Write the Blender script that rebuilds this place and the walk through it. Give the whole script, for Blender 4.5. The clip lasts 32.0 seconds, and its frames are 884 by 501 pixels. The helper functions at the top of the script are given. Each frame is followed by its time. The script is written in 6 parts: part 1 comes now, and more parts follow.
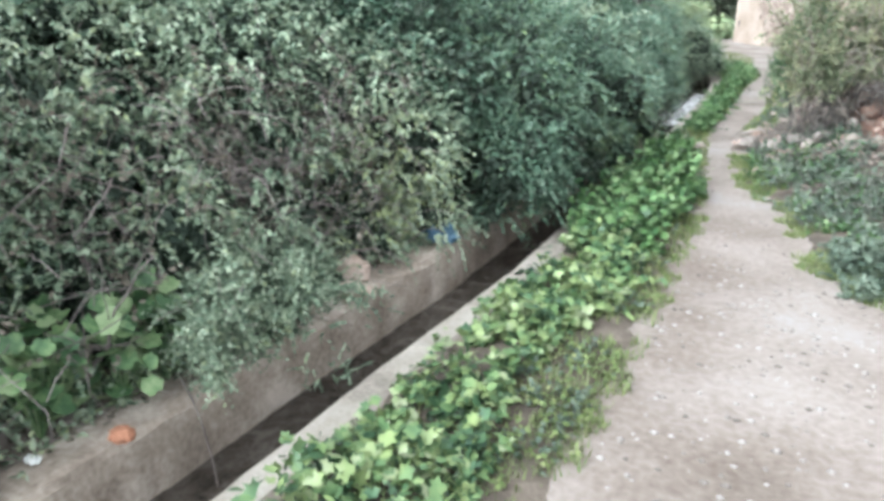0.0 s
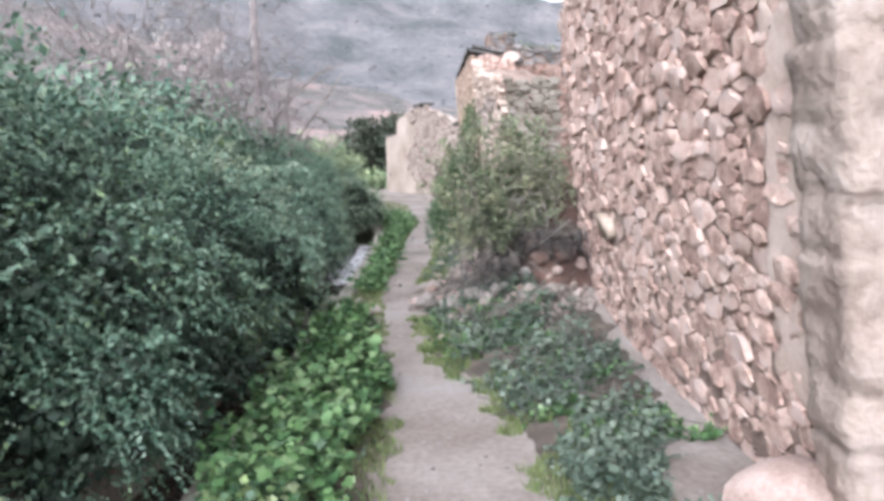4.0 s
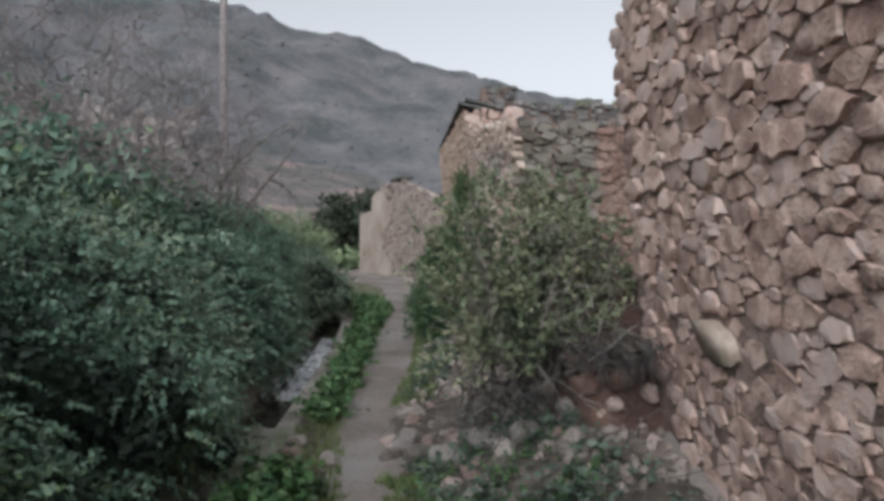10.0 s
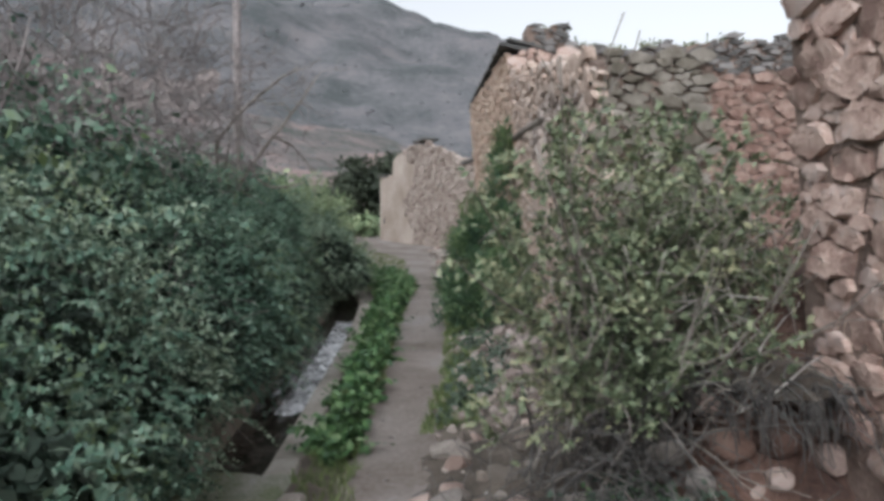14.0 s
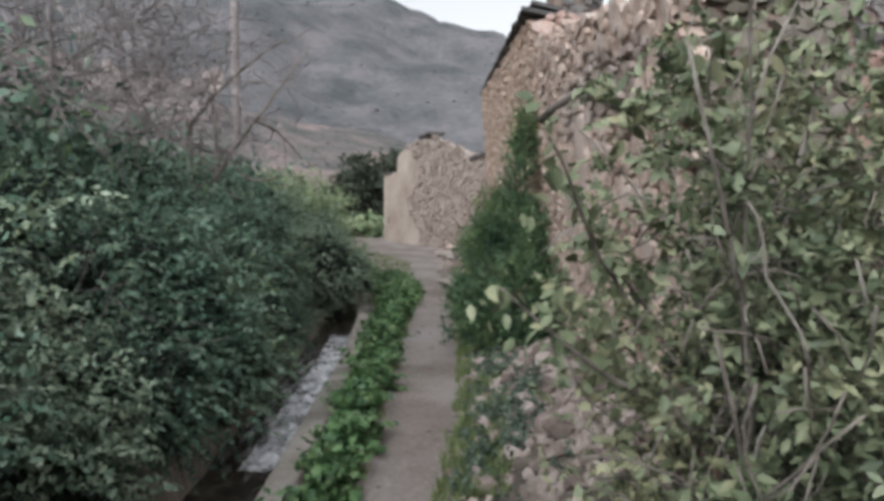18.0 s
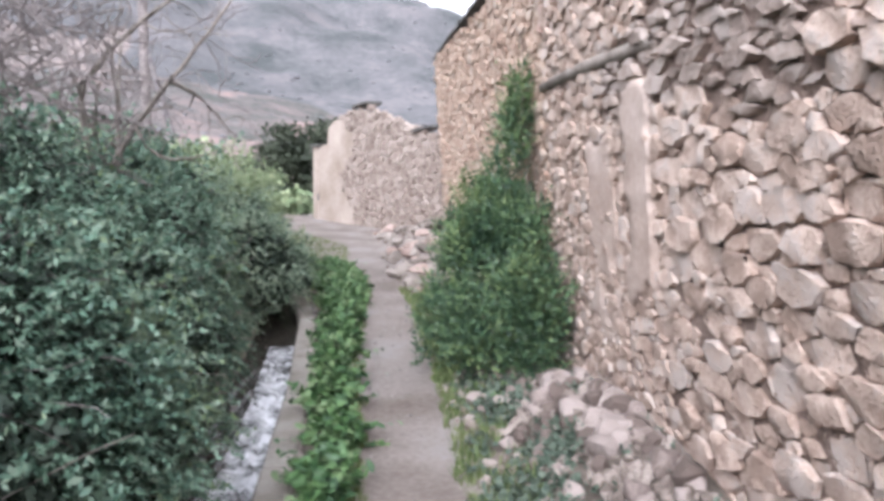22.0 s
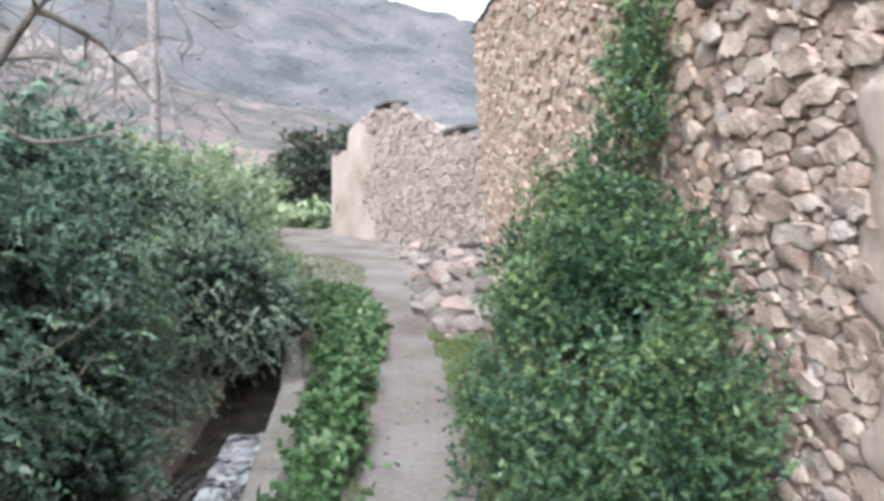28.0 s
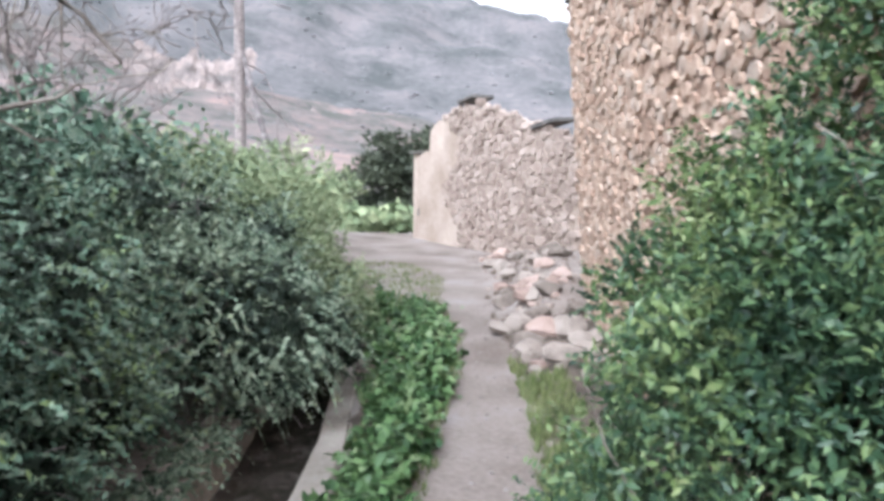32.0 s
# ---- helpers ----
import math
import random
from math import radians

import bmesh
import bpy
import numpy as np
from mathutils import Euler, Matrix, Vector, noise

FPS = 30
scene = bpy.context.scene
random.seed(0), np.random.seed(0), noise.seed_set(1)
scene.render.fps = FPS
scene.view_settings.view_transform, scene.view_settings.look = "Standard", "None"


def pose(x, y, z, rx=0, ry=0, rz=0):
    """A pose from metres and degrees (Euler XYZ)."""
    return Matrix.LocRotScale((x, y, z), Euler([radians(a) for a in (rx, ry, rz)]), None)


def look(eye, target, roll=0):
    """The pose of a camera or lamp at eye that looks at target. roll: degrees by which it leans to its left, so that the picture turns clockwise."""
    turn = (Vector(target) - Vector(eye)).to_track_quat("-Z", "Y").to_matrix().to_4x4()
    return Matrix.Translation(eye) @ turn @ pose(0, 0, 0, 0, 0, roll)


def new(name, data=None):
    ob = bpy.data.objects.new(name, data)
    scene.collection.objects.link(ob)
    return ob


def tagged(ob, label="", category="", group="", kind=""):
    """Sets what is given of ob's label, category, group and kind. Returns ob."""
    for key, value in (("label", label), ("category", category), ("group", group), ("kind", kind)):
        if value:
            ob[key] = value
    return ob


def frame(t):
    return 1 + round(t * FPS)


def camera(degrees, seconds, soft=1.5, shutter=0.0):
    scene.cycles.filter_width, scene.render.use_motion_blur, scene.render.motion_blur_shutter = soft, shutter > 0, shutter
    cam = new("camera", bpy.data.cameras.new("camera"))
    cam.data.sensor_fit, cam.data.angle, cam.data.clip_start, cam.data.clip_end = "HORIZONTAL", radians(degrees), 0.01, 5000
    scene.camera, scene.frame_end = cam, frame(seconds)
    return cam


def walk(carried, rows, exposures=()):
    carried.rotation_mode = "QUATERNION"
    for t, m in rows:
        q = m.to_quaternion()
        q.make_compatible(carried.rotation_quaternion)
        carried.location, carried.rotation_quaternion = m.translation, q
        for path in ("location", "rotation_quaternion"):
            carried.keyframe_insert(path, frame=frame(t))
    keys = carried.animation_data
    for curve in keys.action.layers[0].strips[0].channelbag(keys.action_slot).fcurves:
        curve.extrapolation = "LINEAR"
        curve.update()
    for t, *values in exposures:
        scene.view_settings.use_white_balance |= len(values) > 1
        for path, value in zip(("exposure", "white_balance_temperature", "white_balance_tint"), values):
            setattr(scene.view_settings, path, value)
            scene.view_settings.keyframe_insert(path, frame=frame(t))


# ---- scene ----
cam = camera(65.0, 32.0, soft=3.8)
EXPOSURES = [(0.0, 1.42, 5850, 5), (1.0, 1.45, 5850, 11), (2.0, 1.56, 5850, 14), (3.0, 1.25, 5850, 15), (4.5, 0.95, 5850, 14), (7.0, 0.82, 5850, 12), (8.0, 0.12, 5900, 11), (9.0, -0.2, 5950, 10), (10.0, -0.39, 5950, 9), (11.0, -0.82, 5950, 9), (12.0, -0.35, 5950, 9), (13.0, -0.15, 5950, 8), (14.5, -0.1, 5950, 9), (17.0, 0.03, 5980, 9), (18.0, -0.06, 6050, 10), (19.0, 0.65, 6050, 16), (20.0, 0.86, 6200, 17), (21.0, 0.95, 5950, 18), (23.0, 0.85, 5850, 12), (25.0, 0.68, 5800, 10), (29.0, 1.06, 5800, 9), (32.0, 1.07, 5800, 13)]
PATH = [
    (0, (1.179, -0.827, 1.822), (0.369, 0.873, 1.148), -0.1),
    (0.5, (1.041, -0.647, 1.73), (0.084, 0.883, 0.868), -0.5),
    (1, (1.007, -0.453, 1.699), (-0.061, 0.948, 0.753), -2.4),
    (1.5, (1.036, -0.223, 1.677), (-0.033, 1.162, 0.708), -2.2),
    (2, (0.975, -0.027, 1.659), (0.09, 1.495, 0.709), -2.5),
    (2.5, (0.942, 0.276, 1.694), (0.427, 2.052, 0.932), -3.5),
    (3, (1.048, 0.565, 1.719), (0.825, 2.49, 1.222), -1.7),
    (3.5, (1.08, 0.811, 1.744), (0.99, 2.771, 1.356), -1.1),
    (4, (0.989, 1.09, 1.758), (1.022, 3.072, 1.487), -1.0),
    (4.5, (1.015, 1.314, 1.749), (1.092, 3.298, 1.51), -1.2),
    (6.5, (0.941, 2.231, 1.697), (1.051, 4.219, 1.501), 0.2),
    (7, (0.863, 2.493, 1.694), (1.013, 4.482, 1.546), 0.3),
    (7.5, (0.801, 2.714, 1.691), (0.991, 4.699, 1.541), 0.1),
    (8, (0.851, 2.929, 1.666), (1.034, 4.916, 1.53), 0.3),
    (8.5, (0.866, 3.123, 1.65), (1.051, 5.11, 1.516), 0.3),
    (9, (0.795, 3.403, 1.661), (0.993, 5.389, 1.534), -0.3),
    (9.5, (0.837, 3.582, 1.637), (0.975, 5.575, 1.544), -0.4),
    (10, (0.897, 3.749, 1.661), (1.008, 5.746, 1.622), 0.2),
    (10.5, (0.834, 3.984, 1.648), (0.96, 5.98, 1.615), 0.3),
    (11, (0.813, 4.236, 1.62), (0.95, 6.23, 1.545), 0.2),
    (11.5, (0.889, 4.456, 1.608), (0.975, 6.452, 1.512), 1.0),
    (12, (0.863, 4.681, 1.6), (0.958, 6.676, 1.495), 1.3),
    (12.5, (0.872, 4.906, 1.618), (0.967, 6.901, 1.5), 0.6),
    (13, (0.97, 5.124, 1.621), (1.014, 7.12, 1.506), 0.9),
    (13.5, (0.935, 5.285, 1.641), (0.979, 7.281, 1.51), 1.6),
    (14, (0.786, 5.491, 1.718), (0.839, 7.485, 1.577), 0.4),
    (14.5, (0.841, 5.713, 1.664), (0.88, 7.708, 1.529), 1.2),
    (16.5, (0.741, 6.474, 1.576), (0.776, 8.469, 1.452), 3.3),
    (17, (0.823, 6.597, 1.6), (0.846, 8.593, 1.478), 1.1),
    (17.5, (0.745, 6.77, 1.654), (0.79, 8.766, 1.529), 0.8),
    (18, (0.762, 6.892, 1.657), (0.799, 8.887, 1.516), 0.3),
    (18.5, (0.753, 7.033, 1.68), (0.777, 9.027, 1.527), 0.6),
    (19, (0.618, 7.174, 1.723), (0.69, 9.166, 1.555), 0.9),
    (19.5, (0.595, 7.386, 1.705), (0.671, 9.376, 1.518), 0.7),
    (20, (0.548, 7.576, 1.718), (0.624, 9.566, 1.532), 0.7),
    (20.5, (0.436, 7.791, 1.747), (0.585, 9.776, 1.556), -0.0),
    (21, (0.411, 7.999, 1.746), (0.604, 9.979, 1.537), -0.5),
    (21.5, (0.425, 8.219, 1.762), (0.628, 10.197, 1.544), 0.5),
    (22, (0.348, 8.449, 1.795), (0.609, 10.419, 1.575), 0.8),
    (22.5, (0.383, 8.642, 1.803), (0.66, 10.61, 1.581), 0.9),
    (23, (0.449, 8.828, 1.79), (0.717, 10.797, 1.561), 1.3),
    (23.5, (0.425, 9.046, 1.769), (0.708, 11.018, 1.597), 0.8),
    (24, (0.413, 9.267, 1.736), (0.705, 11.24, 1.586), 0.4),
    (24.5, (0.472, 9.483, 1.706), (0.744, 11.46, 1.566), 1.0),
    (25, (0.474, 9.689, 1.686), (0.742, 11.667, 1.554), 1.1),
    (25.5, (0.468, 9.927, 1.688), (0.74, 11.903, 1.548), 0.4),
    (26, (0.539, 10.118, 1.673), (0.764, 12.101, 1.538), 0.6),
    (26.5, (0.559, 10.309, 1.667), (0.744, 12.296, 1.528), 1.1),
    (28.5, (0.528, 11.364, 1.699), (0.706, 13.347, 1.508), 0.8),
    (29, (0.602, 11.552, 1.665), (0.736, 13.541, 1.501), 0.9),
    (29.5, (0.626, 11.773, 1.649), (0.759, 13.762, 1.494), 1.3),
    (30, (0.586, 11.983, 1.665), (0.74, 13.97, 1.499), 1.0),
    (30.5, (0.631, 12.16, 1.635), (0.756, 14.151, 1.487), 1.6),
    (31, (0.664, 12.337, 1.65), (0.747, 14.33, 1.5), 1.6),
    (31.5, (0.645, 12.436, 1.67), (0.658, 14.429, 1.511), 0.7),
    (32, (0.686, 12.483, 1.644), (0.613, 14.474, 1.467), 0.7),
]
walk(cam, [(t, look(eye, target, roll)) for t, eye, target, roll in PATH], EXPOSURES)

# ---- light ----
SUN_UP, SUN_TURN = radians(40), radians(207)
world = bpy.data.worlds.new("sky_world")
scene.world = world
world.use_nodes = True
wn, wl = world.node_tree.nodes, world.node_tree.links
wn.clear()
sky = wn.new("ShaderNodeTexSky")
sky.sky_type, sky.sun_disc = "NISHITA", False
sky.sun_elevation, sky.sun_rotation = SUN_UP, SUN_TURN
sky.dust_density, sky.air_density = 4.0, 1.0
pale = wn.new("ShaderNodeHueSaturation")
pale.inputs["Saturation"].default_value = 0.0
pale.inputs["Value"].default_value = 1.6
back = wn.new("ShaderNodeBackground")
back.inputs["Strength"].default_value = 0.15
wout = wn.new("ShaderNodeOutputWorld")
wl.new(sky.outputs[0], pale.inputs["Color"])
wl.new(pale.outputs[0], back.inputs[0])
wl.new(back.outputs[0], wout.inputs[0])
sun_data = bpy.data.lights.new("sun", "SUN")
sun_data.energy, sun_data.angle, sun_data.color = 0.5, radians(35), (1.0, 0.97, 0.93)
sun = new("sun", sun_data)
sun_way = Vector((math.sin(SUN_TURN) * math.cos(SUN_UP), math.cos(SUN_TURN) * math.cos(SUN_UP), math.sin(SUN_UP)))
sun.matrix_world = look(sun_way * 60, (0, 0, 0))


# ---- materials ----
def material(name, colours, scale=6.0, fine=40.0, rough=0.8, bump=0.3, depth=0.02, spread=0.0, island=False, metal=0.0, stops=(0.3, 0.7), warp=0.0):
    """Two scales of noise over a ramp of colours, a bump, and a shift by piece."""
    m = bpy.data.materials.new(name)
    m.use_nodes = True
    n, l = m.node_tree.nodes, m.node_tree.links
    p = n["Principled BSDF"]
    p.inputs["Roughness"].default_value, p.inputs["Metallic"].default_value = rough, metal
    geo = n.new("ShaderNodeNewGeometry")
    def tex(size, detail):
        t = n.new("ShaderNodeTexNoise")
        t.inputs["Scale"].default_value, t.inputs["Detail"].default_value = size, detail
        t.inputs["Distortion"].default_value = warp
        l.new(geo.outputs["Position"], t.inputs["Vector"])
        return t
    big, small = tex(scale, 4), tex(fine, 5)
    mixed = n.new("ShaderNodeMath")
    mixed.operation = "MULTIPLY_ADD"
    l.new(small.outputs["Fac"], mixed.inputs[0])
    mixed.inputs[1].default_value = 0.45
    l.new(big.outputs["Fac"], mixed.inputs[2])
    shift = n.new("ShaderNodeMath")
    shift.operation = "SUBTRACT"
    l.new(mixed.outputs[0], shift.inputs[0])
    shift.inputs[1].default_value = 0.225
    value = shift.outputs[0]
    if spread:
        if island:
            r = geo.outputs["Random Per Island"]
        else:
            r = n.new("ShaderNodeObjectInfo").outputs["Random"]
        s = n.new("ShaderNodeMath")
        s.operation = "MULTIPLY_ADD"
        l.new(r, s.inputs[0])
        s.inputs[1].default_value = spread
        l.new(value, s.inputs[2])
        o = n.new("ShaderNodeMath")
        o.operation = "SUBTRACT"
        l.new(s.outputs[0], o.inputs[0])
        o.inputs[1].default_value = spread / 2
        value = o.outputs[0]
    ramp = n.new("ShaderNodeValToRGB")
    l.new(value, ramp.inputs[0])
    e = ramp.color_ramp.elements
    while len(e) < len(colours):
        e.new(0.5)
    for k, c in enumerate(colours):
        e[k].position = stops[0] + (stops[1] - stops[0]) * k / (len(colours) - 1)
        e[k].color = (*c, 1)
    l.new(ramp.outputs[0], p.inputs["Base Color"])
    if bump:
        b = n.new("ShaderNodeBump")
        b.inputs["Strength"].default_value, b.inputs["Distance"].default_value = bump, depth
        l.new(mixed.outputs[0], b.inputs["Height"])
        l.new(b.outputs[0], p.inputs["Normal"])
    return m


def leaf_material(name, colours, rough=0.5, patch=0.9):
    m = material(name, colours, scale=patch, fine=14, rough=rough, bump=0, spread=0.5, island=True, stops=(0.14, 0.86))
    p = m.node_tree.nodes["Principled BSDF"]
    p.inputs["Specular IOR Level"].default_value = 0.35
    return m


STONE_RED = material("red_sandstone", [(0.292, 0.188, 0.154), (0.417, 0.288, 0.237), (0.533, 0.386, 0.321), (0.522, 0.409, 0.358)], 9.0, 60, 0.95, 1.0, 0.03, 0.30)
STONE_RED_JOINED = material("red_sandstone_joined", [(0.292, 0.188, 0.154), (0.417, 0.288, 0.237), (0.533, 0.386, 0.321), (0.522, 0.409, 0.358)], 9.0, 60, 0.95, 1.0, 0.03, 0.30, True)
STONE_PALE = material("pale_yellow_stone", [(0.300, 0.232, 0.178), (0.400, 0.318, 0.252), (0.470, 0.385, 0.315)], 7.0, 50, 0.95, 0.8, 0.02)
STONE_TAN = material("tan_fieldstone", [(0.340, 0.245, 0.194), (0.445, 0.335, 0.272), (0.525, 0.410, 0.338), (0.500, 0.420, 0.368)], 9.0, 60, 0.95, 1.0, 0.03, 0.30)
STONE_TAN_JOINED = material("tan_fieldstone_joined", [(0.340, 0.245, 0.194), (0.445, 0.335, 0.272), (0.525, 0.410, 0.338), (0.500, 0.420, 0.368)], 9.0, 60, 0.95, 1.0, 0.03, 0.30, True)
STONE_DULL = material("dull_fieldstone", [(0.215, 0.166, 0.138), (0.285, 0.228, 0.194), (0.345, 0.285, 0.247)], 5.0, 28, 0.92, 0.8, 0.03, 0.4)
STONE_DULL_JOINED = material("dull_fieldstone_joined", [(0.215, 0.166, 0.138), (0.285, 0.228, 0.194), (0.345, 0.285, 0.247)], 5.0, 28, 0.92, 0.8, 0.03, 0.4, True)
# dark brown fieldstone whose tone paints the shade of the ruin's interior
STONE_SHADED = material("shaded_fieldstone", [(0.105, 0.089, 0.066), (0.185, 0.159, 0.126), (0.265, 0.232, 0.195)], 3.0, 40, 0.92, 0.8, 0.03, 0.4, True)
STONE_SLUMP = material("slumped_grey_stone", [(0.260, 0.200, 0.168), (0.360, 0.288, 0.246), (0.440, 0.368, 0.325)], 9.0, 50, 0.95, 0.9, 0.03, 0.4, True)
STONE_WARM = material("warm_fieldstone", [(0.345, 0.232, 0.172), (0.450, 0.322, 0.244), (0.525, 0.395, 0.308), (0.495, 0.405, 0.335)], 9.0, 60, 0.95, 1.0, 0.03, 0.30)
STONE_WARM_JOINED = material("warm_fieldstone_joined", [(0.345, 0.232, 0.172), (0.450, 0.322, 0.244), (0.525, 0.395, 0.308), (0.495, 0.405, 0.335)], 9.0, 60, 0.95, 1.0, 0.03, 0.30, True)
STONE_GREY = material("grey_slaty_stone", [(0.085, 0.078, 0.072), (0.165, 0.150, 0.140), (0.26, 0.237, 0.222)], 4.0, 40, 0.85, 0.6, 0.012, 0.5, True)
ROCK = material("fallen_rock", [(0.131, 0.108, 0.090), (0.211, 0.178, 0.153), (0.297, 0.257, 0.225)], 5.0, 45, 0.9, 0.7, 0.012, 0.6)
# red sandstone darkened for the cross wall's side that faces away from light
STONE_RED_SHADED = material("shaded_red_sandstone", [(0.185, 0.108, 0.084), (0.275, 0.178, 0.142), (0.355, 0.25, 0.205)], 9.0, 60, 0.95, 1.0, 0.03, 0.4)
STONE_RED_SHADED_JOINED = material("shaded_red_sandstone_joined", [(0.185, 0.108, 0.084), (0.275, 0.178, 0.142), (0.355, 0.25, 0.205)], 9.0, 60, 0.95, 1.0, 0.03, 0.4, True)
ROCK_ORANGE = material("orange_stone", [(0.089, 0.053, 0.041), (0.157, 0.093, 0.071), (0.212, 0.140, 0.111)], 5.0, 45, 0.9, 0.8, 0.02, 0.3)
ROCK_PALE = material("pale_limestone", [(0.123, 0.104, 0.089), (0.187, 0.162, 0.143), (0.264, 0.235, 0.214)], 5.0, 45, 0.9, 0.9, 0.02, 0.5)
ROCK_HEAP = material("greyish_pink_stone", [(0.117, 0.088, 0.074), (0.208, 0.164, 0.143), (0.305, 0.252, 0.227)], 5.0, 45, 0.9, 0.8, 0.015, 0.8)
ROCK_RED = material("red_boulder", [(0.19, 0.132, 0.108), (0.295, 0.216, 0.183), (0.385, 0.298, 0.26)], 4.0, 45, 0.9, 0.7, 0.014, 0.4)
MORTAR = material("earth_mortar", [(0.125, 0.086, 0.068), (0.215, 0.154, 0.124), (0.310, 0.232, 0.192)], 5.0, 45, 0.95, 1.0, 0.05)
PLASTER = material("worn_clay_plaster", [(0.327, 0.241, 0.194), (0.430, 0.335, 0.280), (0.507, 0.413, 0.357)], 2.2, 30, 0.95, 0.5, 0.012)
PLASTER_DULL = material("dull_clay_plaster", [(0.26, 0.205, 0.165), (0.36, 0.295, 0.248), (0.43, 0.36, 0.31)], 0.8, 9, 0.95, 0.6, 0.03)
# red earth darkened to paint in the shade under the branches
EARTH_RED_SHADED = material("shaded_red_earth", [(0.046, 0.026, 0.020), (0.094, 0.053, 0.040), (0.165, 0.098, 0.075)], 3.0, 40, 1.0, 1.0, 0.05)
CONCRETE = material("weathered_concrete", [(0.165, 0.142, 0.118), (0.285, 0.255, 0.220), (0.37, 0.338, 0.300)], 2.5, 50, 0.9, 0.4, 0.006)
CONCRETE_OLD = material("stained_old_concrete", [(0.185, 0.148, 0.118), (0.345, 0.288, 0.240), (0.53, 0.465, 0.405)], 3.0, 34, 0.95, 0.6, 0.012)
BARK = material("grey_bark", [(0.10, 0.085, 0.07), (0.20, 0.17, 0.145), (0.30, 0.27, 0.24)], 8, 60, 0.9, 0.5, 0.006)
BARK_DULL = material("mauve_grey_bark", [(0.13, 0.11, 0.105), (0.21, 0.18, 0.17), (0.29, 0.25, 0.24)], 8, 60, 0.9, 0.4, 0.006)
BARK_PALE = material("pale_bark", [(0.25, 0.22, 0.20), (0.38, 0.34, 0.31), (0.48, 0.44, 0.40)], 8, 60, 0.9, 0.4, 0.006)
WOOD = material("grey_timber", [(0.12, 0.10, 0.085), (0.24, 0.20, 0.17), (0.34, 0.30, 0.26)], 6, 60, 0.9, 0.5, 0.006)
SLATE = material("dark_roof_slab", [(0.04, 0.04, 0.038), (0.09, 0.085, 0.08), (0.16, 0.145, 0.13)], 6, 50, 0.85, 0.5, 0.01, 0.4, True)
LEAF_HEDGE = leaf_material("bramble_leaf", [(0.030, 0.063, 0.043), (0.070, 0.132, 0.090), (0.124, 0.200, 0.135), (0.180, 0.235, 0.175), (0.162, 0.224, 0.095)], 0.5, 0.8)
# darker copy of the bramble leaf, with the hedge's shadow in its colour
LEAF_HEDGE_SHADED = leaf_material("shaded_bramble_leaf", [(0.014, 0.033, 0.021), (0.035, 0.074, 0.047), (0.074, 0.130, 0.085), (0.147, 0.207, 0.147), (0.129, 0.193, 0.078)], 0.5, 0.8)
LEAF_DUSTY = leaf_material("dusty_bramble_leaf", [(0.048, 0.078, 0.053), (0.114, 0.167, 0.112), (0.209, 0.273, 0.184), (0.342, 0.399, 0.298), (0.304, 0.354, 0.177)], 0.55, 0.8)
LEAF_DRY = leaf_material("withered_leaf", [(0.050, 0.044, 0.034), (0.110, 0.097, 0.077), (0.209, 0.185, 0.149)], 0.8, 2.0)
# bramble leaf darkened to paint the shade inside the thicket
LEAF_INNER_SHADE = leaf_material("shaded_inner_leaf", [(0.017, 0.029, 0.020), (0.033, 0.053, 0.037), (0.062, 0.083, 0.060)], 0.7)
LEAF_BRIGHT = leaf_material("nettle_leaf", [(0.022, 0.052, 0.028), (0.052, 0.102, 0.048), (0.108, 0.172, 0.070), (0.205, 0.265, 0.108), (0.28, 0.32, 0.20)], 0.5, 4.5)
LEAF_NETTLE = leaf_material("verge_leaf", [(0.022, 0.058, 0.022), (0.050, 0.108, 0.038), (0.095, 0.172, 0.062), (0.22, 0.29, 0.15)], 0.5, 3.0)
LEAF_BUSH = leaf_material("shrub_leaf", [(0.064, 0.086, 0.048), (0.130, 0.158, 0.088), (0.209, 0.231, 0.136), (0.347, 0.330, 0.198)], 0.5, 2.0)
LEAF_IVY = leaf_material("laurel_leaf", [(0.015, 0.037, 0.023), (0.038, 0.079, 0.041), (0.083, 0.140, 0.062), (0.187, 0.241, 0.099)], 0.45, 2.0)
LEAF_YOUNG = leaf_material("young_leaf", [(0.036, 0.072, 0.025), (0.068, 0.114, 0.039), (0.111, 0.160, 0.058), (0.178, 0.212, 0.098)], 0.5, 2.0)
LEAF_SAGE = leaf_material("sage_leaf", [(0.040, 0.062, 0.044), (0.082, 0.112, 0.080), (0.15, 0.18, 0.135)], 0.6, 2.0)
GRASS = leaf_material("grass_blade", [(0.062, 0.095, 0.030), (0.125, 0.165, 0.055), (0.22, 0.24, 0.11)], 0.6, 1.5)
SOIL = material("dark_verge_soil", [(0.045, 0.036, 0.028), (0.085, 0.068, 0.053), (0.15, 0.122, 0.098)], 4.0, 40, 1.0, 0.8, 0.02)
# scrub greyed and paled so that its colour carries the distance haze
HILL_BUSH_HAZY = leaf_material("hazy_hill_scrub", [(0.157, 0.163, 0.166), (0.188, 0.190, 0.196), (0.223, 0.218, 0.223)], 0.9, 0.05)
LEAF_PALE = leaf_material("feathery_leaf", [(0.085, 0.125, 0.062), (0.155, 0.210, 0.110), (0.25, 0.305, 0.170), (0.32, 0.36, 0.21)], 0.6, 1.0)
TREE_FAR = leaf_material("holm_oak_leaf", [(0.022, 0.030, 0.019), (0.044, 0.056, 0.034), (0.078, 0.092, 0.058)], 0.6)
BLUE = material("faded_blue_plastic", [(0.05, 0.11, 0.18), (0.13, 0.23, 0.33)], 20, 60, 0.5, 0.3, 0.01)
